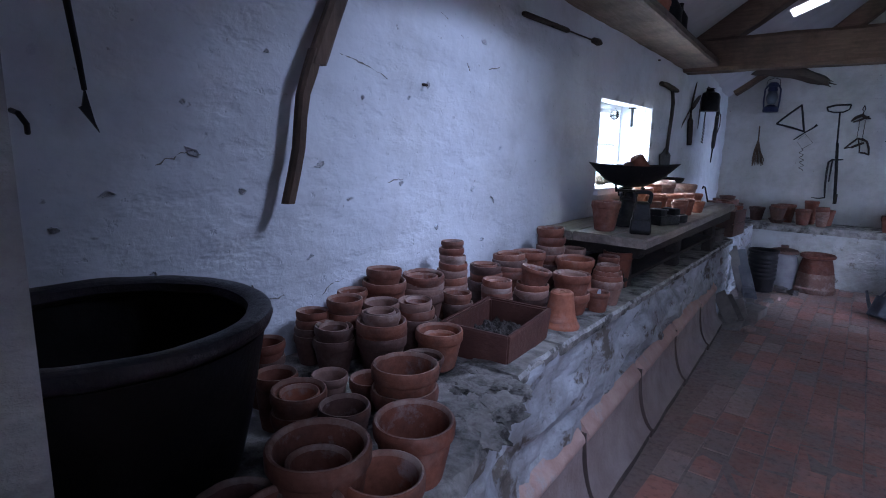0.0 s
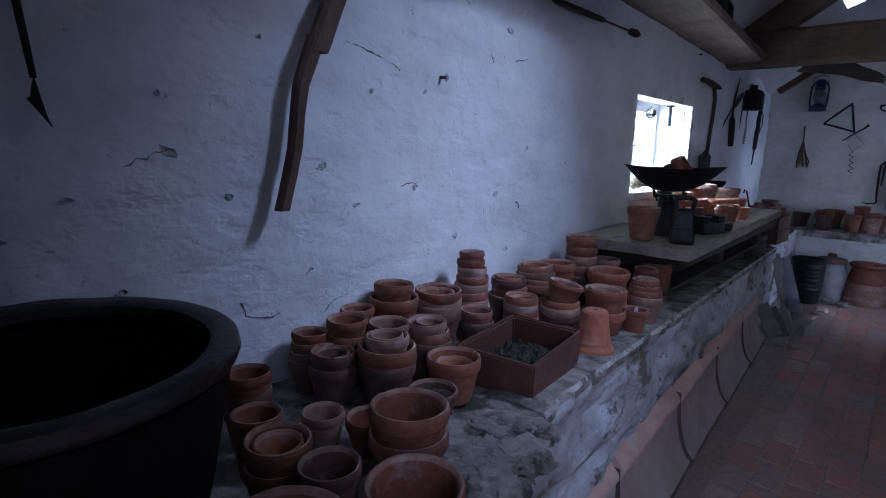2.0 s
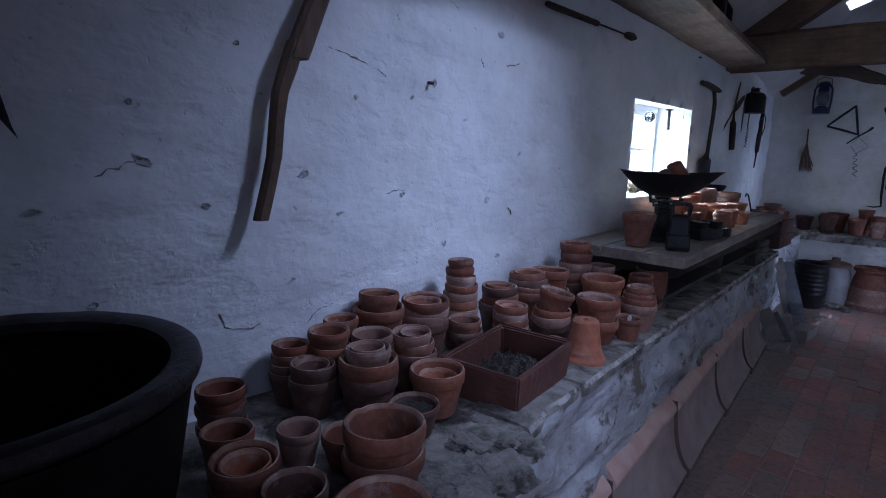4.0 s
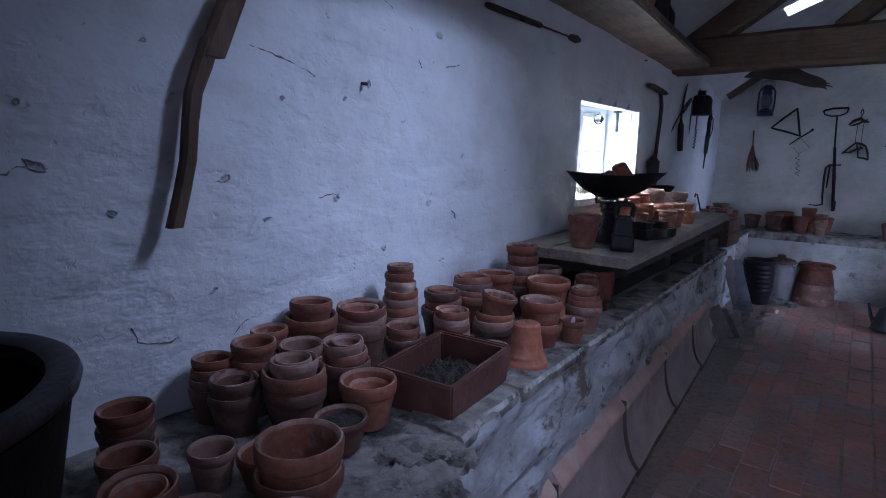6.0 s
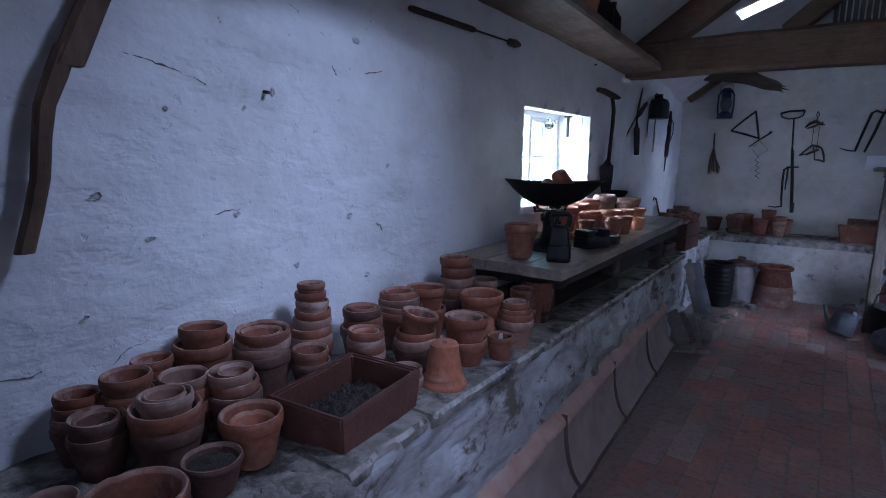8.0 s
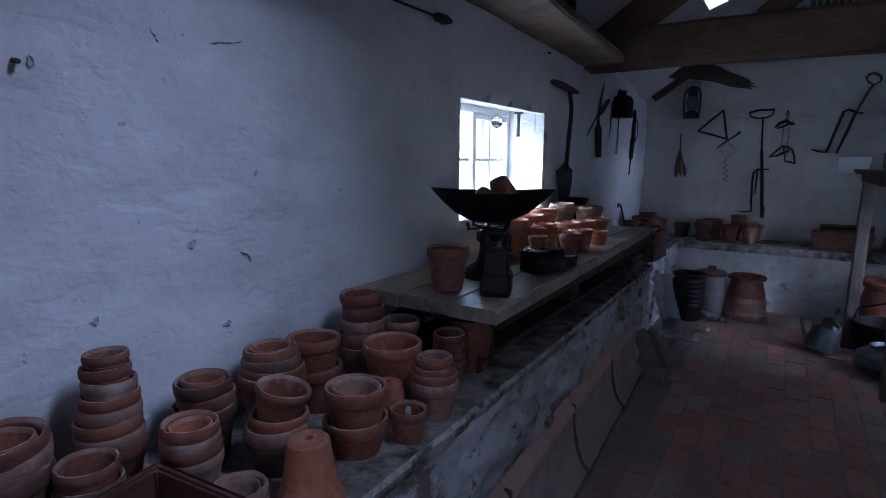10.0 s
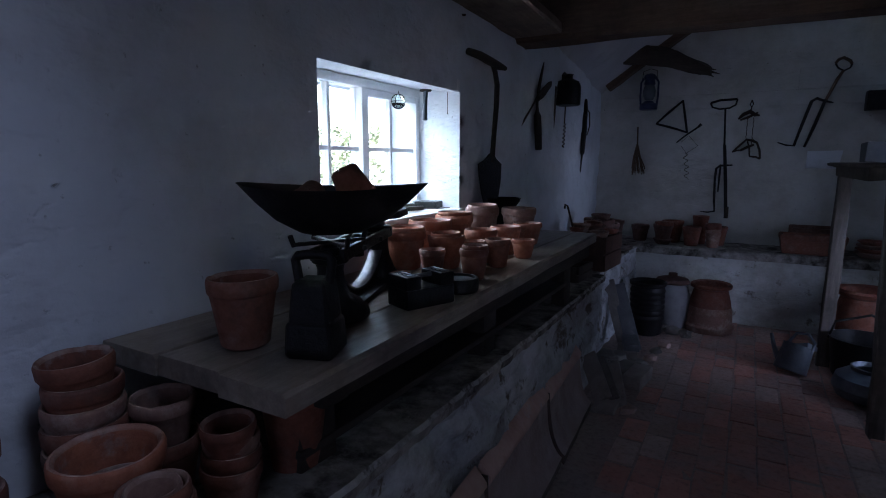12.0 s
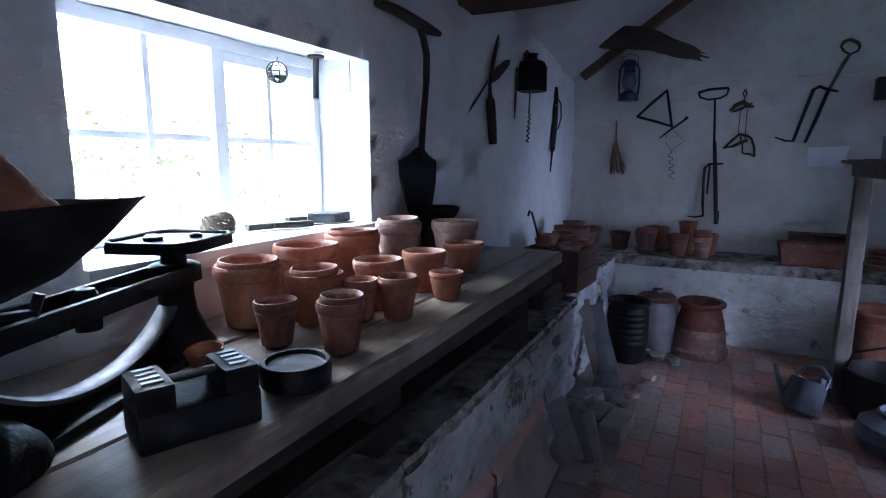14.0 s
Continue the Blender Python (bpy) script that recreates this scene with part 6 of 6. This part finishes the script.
um = thing("ribbed_urn", pose(0.515, 6.24, 0.0), "dark ribbed clay forcing pot standing in the corner", "urn")
prof = [(0, 0), (0.10, 0), (0.115, 0.01)]
for k in range(6):
    z = 0.14 + k * 0.042
    prof += [(0.123, z - 0.02), (0.131, z - 0.006), (0.131, z + 0.006), (0.124, z + 0.018)]
prof += [(0.122, 0.385), (0.138, 0.40), (0.140, 0.42), (0.125, 0.425), (0.110, 0.41), (0.105, 0.1), (0, 0.05)]
part("body", lathe(prof, 32), COPPER, um)
lj = thing("stoneware_jar", pose(0.655, 6.58, 0.0), "grey stoneware jar with a reddish clay lid", "jar")
part("body", lathe([(0, 0), (0.13, 0), (0.14, 0.02), (0.145, 0.25), (0.12, 0.33), (0.09, 0.36), (0, 0.36)], 28), STONEWARE, lj)
part("lid", lathe([(0, 0.362), (0.13, 0.362), (0.135, 0.375), (0.12, 0.395), (0.06, 0.41), (0.035, 0.415), (0.035, 0.44), (0, 0.445)], 26), POT_DARK, lj, "red clay lid with a knob")


def chimney_pot(x, y, s, label):
    t = thing("forcing_pot", pose(x, y, 0.0), label, "clay pot")
    part("body", lathe([(0.15 * s, 0), (0.185 * s, 0.0), (0.187 * s, 0.045 * s), (0.172 * s, 0.06 * s), (0.165 * s, 0.14 * s), (0.15 * s, 0.24 * s), (0.128 * s, 0.325 * s), (0.124 * s, 0.34 * s), (0.15 * s, 0.352 * s), (0.155 * s, 0.372 * s), (0.143 * s, 0.385 * s), (0.122 * s, 0.375 * s), (0.112 * s, 0.34 * s), (0.14 * s, 0.2 * s), (0.15 * s, 0.0)], 36, 0.006), POT, t)
    return t
chimney_pot(0.945, 6.60, 1.0, "squat terracotta forcing pot with a limed lower half")
cp2 = part("lime_bloom", lathe([(0.1875, 0.002), (0.1885, 0.046), (0.174, 0.0605), (0.1672, 0.14), (0.1575, 0.20)], 36, 0.006), POT_PALE, bpy.data.objects["forcing_pot"], "pale limed lower half")
chimney_pot(1.93, 6.45, 1.25, "tall terracotta forcing pot beside the stand")

# watering can lying over, kettle and black pot under the stand
can = thing("watering_can", pose(1.49, 5.86, 0.088, 0, 0, -35) @ pose(0, 0, 0, -24, 0, 0) @ Matrix.Scale(1.2, 4), "small dented zinc watering can tipped over on the floor", "watering can")
part("body", lathe([(0, -0.07), (0.078, -0.07), (0.08, -0.066), (0.072, 0.07), (0.075, 0.075), (0.068, 0.075), (0.07, 0.0), (0.074, -0.06), (0, -0.062)], 28), ZINC, can)
part("handle", tube([(0.07, 0, 0.06), (0.075, 0, 0.11), (0.03, 0, 0.15), (-0.03, 0, 0.14), (-0.06, 0, 0.075)], 0.008, 8), ZINC, can)
part("spout", tube([(-0.07, 0, -0.03), (-0.12, 0, 0.03), (-0.16, 0, 0.10)], [0.018, 0.012, 0.009], 10), ZINC, can)
part("hood", extrude([(0.0, 0.076), (0.07, 0.076), (0.066, 0.1), (0.03, 0.085)], 0.10, "y"), ZINC, can)
ket = thing("zinc_kettle", pose(1.84, 5.55, 0.0), "round grey zinc cauldron standing on the floor", "cauldron")
part("body", lathe([(0, 0), (0.10, 0), (0.16, 0.025), (0.185, 0.08), (0.17, 0.14), (0.12, 0.175), (0.10, 0.18), (0.105, 0.20), (0.095, 0.202), (0.088, 0.175), (0.15, 0.10), (0.1, 0.03), (0, 0.02)], 36), ZINC, ket)
bp = thing("black_bucket", pose(1.86, 5.95, 0.0), "black iron bucket with a raised handle", "bucket")
part("body", lathe([(0, 0), (0.15, 0), (0.16, 0.02), (0.19, 0.25), (0.198, 0.26), (0.185, 0.262), (0.15, 0.03), (0, 0.025)], 32), IRON, bp)
part("handle", tube([(-0.19, 0, 0.24), (-0.17, -0.05, 0.36), (0, -0.08, 0.43), (0.17, -0.05, 0.36), (0.19, 0, 0.24)], 0.008, 8), IRON, bp)

# rough stand by the other wall
st = thing("plank_stand", pose(0, 0, 0), "rough grey timber stand with splayed post legs", "stand")
def leg(a, b, w):
    a, b = Vector(a), Vector(b)
    bm = bmesh.new()
    rows = []
    for i in range(9):
        c = a + (b - a) * i / 8
        rows.append([bm.verts.new(c + Vector((sx * w / 2, sy * w / 2, 0)) + noise.noise_vector(c * 6 + Vector((sx, sy, 0))) * 0.006) for sx, sy in ((-1, -.8), (-.8, -1), (.8, -1), (1, -.8), (1, .8), (.8, 1), (-.8, 1), (-1, .8))])
    for p, q in zip(rows, rows[1:]):
        for j in range(8):
            bm.faces.new((p[j], p[(j + 1) % 8], q[(j + 1) % 8], q[j]))
    bm.faces.new(rows[0][::-1])
    bm.faces.new(rows[-1])
    bmesh.ops.recalc_face_normals(bm, faces=bm.faces)
    part("leg", bm, POST_WOOD, st)
leg((1.67, 6.10, -0.02), (1.675, 6.10, 1.315), 0.075)
leg((1.795, 5.06, -0.02), (1.745, 5.06, 1.315), 0.07)
leg((2.5, 6.10, -0.02), (2.45, 6.10, 1.315), 0.07)
leg((2.55, 5.06, -0.02), (2.5, 5.06, 1.315), 0.07)
part("rail", block((1.63, 5.0, 1.265), (1.70, 6.16, 1.325), 0.006, jitter=0.006), POST_WOOD, st)
part("rail", block((2.42, 5.0, 1.265), (2.49, 6.16, 1.325), 0.006, jitter=0.006), POST_WOOD, st)
for k in range(4):
    part("board", block((1.52 + 0.02 * k, 5.0 + 0.30 * k, 1.326), (2.56, 5.285 + 0.30 * k, 1.346), 0.004, jitter=0.003), POST_WOOD, st)
seedbox = part("wire_box", block((1.74, 5.93, 1.349), (1.98, 6.12, 1.47), 0.006, jitter=0.004), SLATE)
tagged(seedbox, "dark slatted box standing on the timber stand", "box")
for k, (x, y, d) in enumerate(((1.98, 5.35, 0.2), (2.1, 5.7, 0.18))):
    flowerpot(x, y, 0.0, d, d * 0.9, K, "dark terracotta pot under the timber stand")

# ---------- things on the high shelf ----------
def shelf_top(y):
    return 2.055 - 0.03 * (y - 2.4) + 0.058
for x, y, d, h, m in ((0.16, 3.25, 0.13, 0.13, R), (0.17, 3.42, 0.12, 0.12, R), (0.14, 2.9, 0.15, 0.14, D)):
    flowerpot(x, y, shelf_top(y), d, h, m, "orange terracotta pot on the high shelf", group="pots on the high shelf")
for x, y, s in ((0.17, 3.66, 1.0), (0.15, 3.82, 0.9), (0.19, 3.76, 0.8)):
    bt = part("dark_bottle", lathe([(0, 0), (0.055 * s, 0), (0.058 * s, 0.01), (0.058 * s, 0.13 * s), (0.02 * s, 0.19 * s), (0.018 * s, 0.22 * s), (0.023 * s, 0.225 * s), (0.02 * s, 0.235 * s), (0, 0.235 * s)], 18), IRON, at=pose(x, y, shelf_top(y)))
    tagged(bt, "dark glass bottle on the high shelf", "bottle", "bottles on the high shelf")
scr = thing("reed_screen", pose(1.42, 5.15, 2.20), "dark stack of thin slats stored on the tie beams", "slat bundle")
for k in range(14):
    part("slat", block((-0.23 + k * 0.035, -0.01, 0), (-0.205 + k * 0.035, 0.012, 0.5), 0.002), SLATE, scr)
part("top_batten", block((-0.25, 0.013, 0.40), (0.30, 0.03, 0.44), 0.002), SLATE, scr)
part("bottom_batten", block((-0.25, 0.013, -0.02), (0.30, 0.03, 0.03), 0.002), SLATE, scr)
rest = part("loft_bearer", block((1.1, 5.08, 2.14), (2.9, 5.24, 2.178), 0.004), BEAM_WOOD)
tagged(rest, "dark board bearing the stored slats", "board", kind="structure")

# chips where the limewash has come off, and hair cracks, in the plaster
def plaster_chip(y, z, size, k, long=1.6, turn=0.0):
    """A ragged scar: a low torn rim of limewash round a bare grey middle."""
    rnd = random.Random(k * 13 + 1)
    n = 18
    def edge(f, lift):
        out = []
        for i in range(n):
            a = 2 * math.pi * i / n
            rr = size * 0.5 * f * (0.62 + 0.75 * abs(noise.noise(Vector((math.cos(a) * 1.4 + k * 3, math.sin(a) * 1.4, k)))) + 0.25 * noise.noise(Vector((math.cos(a) * 4, math.sin(a) * 4, k))))
            u, v = rr * long * math.cos(a), rr * math.sin(a) / long ** 0.5
            yy, zz = y + u * math.cos(turn) - v * math.sin(turn), z + u * math.sin(turn) + v * math.cos(turn)
            out.append((lumps((0, yy, zz)) + wall_x(yy) + lift, yy, zz))
        return out
    bm = bmesh.new()
    rings = [[bm.verts.new(p) for p in edge(f, lift)] for f, lift in ((1.35, -0.004), (1.12, 0.0035), (1.0, 0.0045), (0.85, 0.0012))]
    for a, b in zip(rings, rings[1:]):
        for i in range(n):
            bm.faces.new((a[i], a[(i + 1) % n], b[(i + 1) % n], b[i]))
    bm.faces.new(rings[-1]).material_index = 1
    bmesh.ops.recalc_face_normals(bm, faces=bm.faces)
    ob = part("plaster_chip", bm, PLASTER, west, "chipped scar baring grey plaster", smooth=False)
    ob.data.materials.append(BARE)


def plaster_crack(points, r, k):
    pts = []
    for (y0, z0), (y1, z1) in zip(points, points[1:]):
        for i in range(8):
            u = i / 8
            y, z = y0 + (y1 - y0) * u, z0 + (z1 - z0) * u
            y, z = y + 0.006 * noise.noise(Vector((y * 60, z * 60, k))), z + 0.008 * noise.noise(Vector((y * 60, z * 60, k + 9)))
            pts.append((lumps((0, y, z)) + wall_x(y) + 0.0002, y, z))
    part("plaster_crack", tube(pts, [r * (0.25 + abs(noise.noise(Vector((i * 0.6, k, 5)))) * 1.6) for i in range(len(pts))], 5), STONE, west, "hair crack in the limewash")


for k, (y, z, size, turn) in enumerate(((1.887, 1.758, 0.050, -0.2), (1.555, 1.562, 0.026, 1.5), (0.826, 1.231, 0.038, 0.3), (0.706, 1.327, 0.045, -0.5), (1.080, 1.295, 0.042, 0.2), (0.687, 1.44, 0.024, 0.0), (1.034, 1.032, 0.022, 0.6), (0.913, 1.582, 0.020, 0.3), (1.845, 1.192, 0.040, 0.8), (0.519, 1.238, 0.034, 0.1), (0.420, 1.171, 0.030, -0.2), (1.467, 1.513, 0.020, 0.9), (1.706, 1.462, 0.020, 0.2), (1.426, 1.23, 0.036, 0.1), (1.186, 1.191, 0.026, 0.2), (2.035, 1.355, 0.020, 1.2), (1.251, 1.497, 0.022, -0.3), (0.969, 1.481, 0.020, 0.2), (1.93, 0.977, 0.030, 0.5), (0.60, 1.05, 0.030, 0.2), (2.35, 1.30, 0.018, 0.4), (1.62, 1.06, 0.030, -0.2))):
    plaster_chip(y, z, size * 0.55, k + 1, 1.5 + 0.5 * math.sin(k * 2.3), turn)
for k, pts in enumerate((((1.16, 1.612), (1.24, 1.600), (1.345, 1.572), (1.36, 1.56)), ((1.62, 1.815), (1.66, 1.79)), ((1.78, 1.665), (1.80, 1.635)), ((1.92, 1.66), (2.03, 1.68)), ((0.845, 0.985), (0.862, 0.94), (0.93, 0.928), (0.95, 0.935)), ((1.09, 0.90), (1.12, 0.93), (1.18, 0.94)), ((1.36, 1.235), (1.45, 1.245)), ((0.62, 1.30), (0.70, 1.33), (0.73, 1.32)), ((1.98, 1.16), (2.04, 1.10)), ((4.75, 2.04), (4.80, 2.02)))):
    plaster_crack(pts, 0.0026, k)

# ---------- brick floor ----------
def brick_mesh(seed):
    r = random.Random(seed)
    bm = block((-0.1155, -0.0575, -0.05), (0.1155, 0.0575, 0.0), 0.0)
    for v in bm.verts:
        if v.co.z > -0.01:
            v.co += Vector((r.uniform(-.004, .004), r.uniform(-.004, .004), r.uniform(-.004, .003)))
    bmesh.ops.bevel(bm, geom=[e for e in bm.edges if all(v.co.z > -0.01 for v in e.verts)], offset=0.0035, segments=1, affect="EDGES")
    me = bpy.data.meshes.new("brick")
    bm.to_mesh(me)
    bm.free()
    return me


shapes = [brick_mesh(i) for i in range(8)]
pale_shapes = [m.copy() for m in shapes]
for m in shapes:
    m.materials.append(BRICK)
for m in pale_shapes:
    m.materials.append(BRICK_PALE)
rnd = random.Random(8)
near, rest_bm = 0, bmesh.new()
PX, PY = 0.121, 0.237
for i in range(18):
    for j in range(32):
        x = 0.735 + PX * i
        y = -0.2 + PY * (j + 0.5 * (i % 2))
        if x > 2.85 or y > 6.85:
            continue
        dip = 0.003 * noise.noise(Vector((x * 1.7, y * 1.7, 0))) + rnd.uniform(-0.001, 0.001)
        m = pose(x + rnd.uniform(-0.003, 0.003), y + rnd.uniform(-0.006, 0.006), 0.0 + dip, rnd.uniform(-0.5, 0.5), rnd.uniform(-0.8, 0.8), 90 + rnd.uniform(-1.3, 1.3))
        if 2.0 < y < 6.85 and x < 2.15 and near < 298:
            b = new("brick", rnd.choice(pale_shapes if (i == 0 and rnd.random() < 0.85) or (i == 1 and rnd.random() < 0.35) or (x > 1.65 and rnd.random() < 0.5) or (y > 6.3 and rnd.random() < 0.4) or rnd.random() < 0.05 else shapes))
            b.matrix_basis = m
            b.parent = floor
            near += 1
        else:
            tmp = rnd.choice(shapes).copy()
            tmp.transform(m)
            rest_bm.from_mesh(tmp)
            bpy.data.meshes.remove(tmp)
far_bricks = part("brick_paving", rest_bm, BRICK, floor)
far_bricks["kind"] = "stuff"
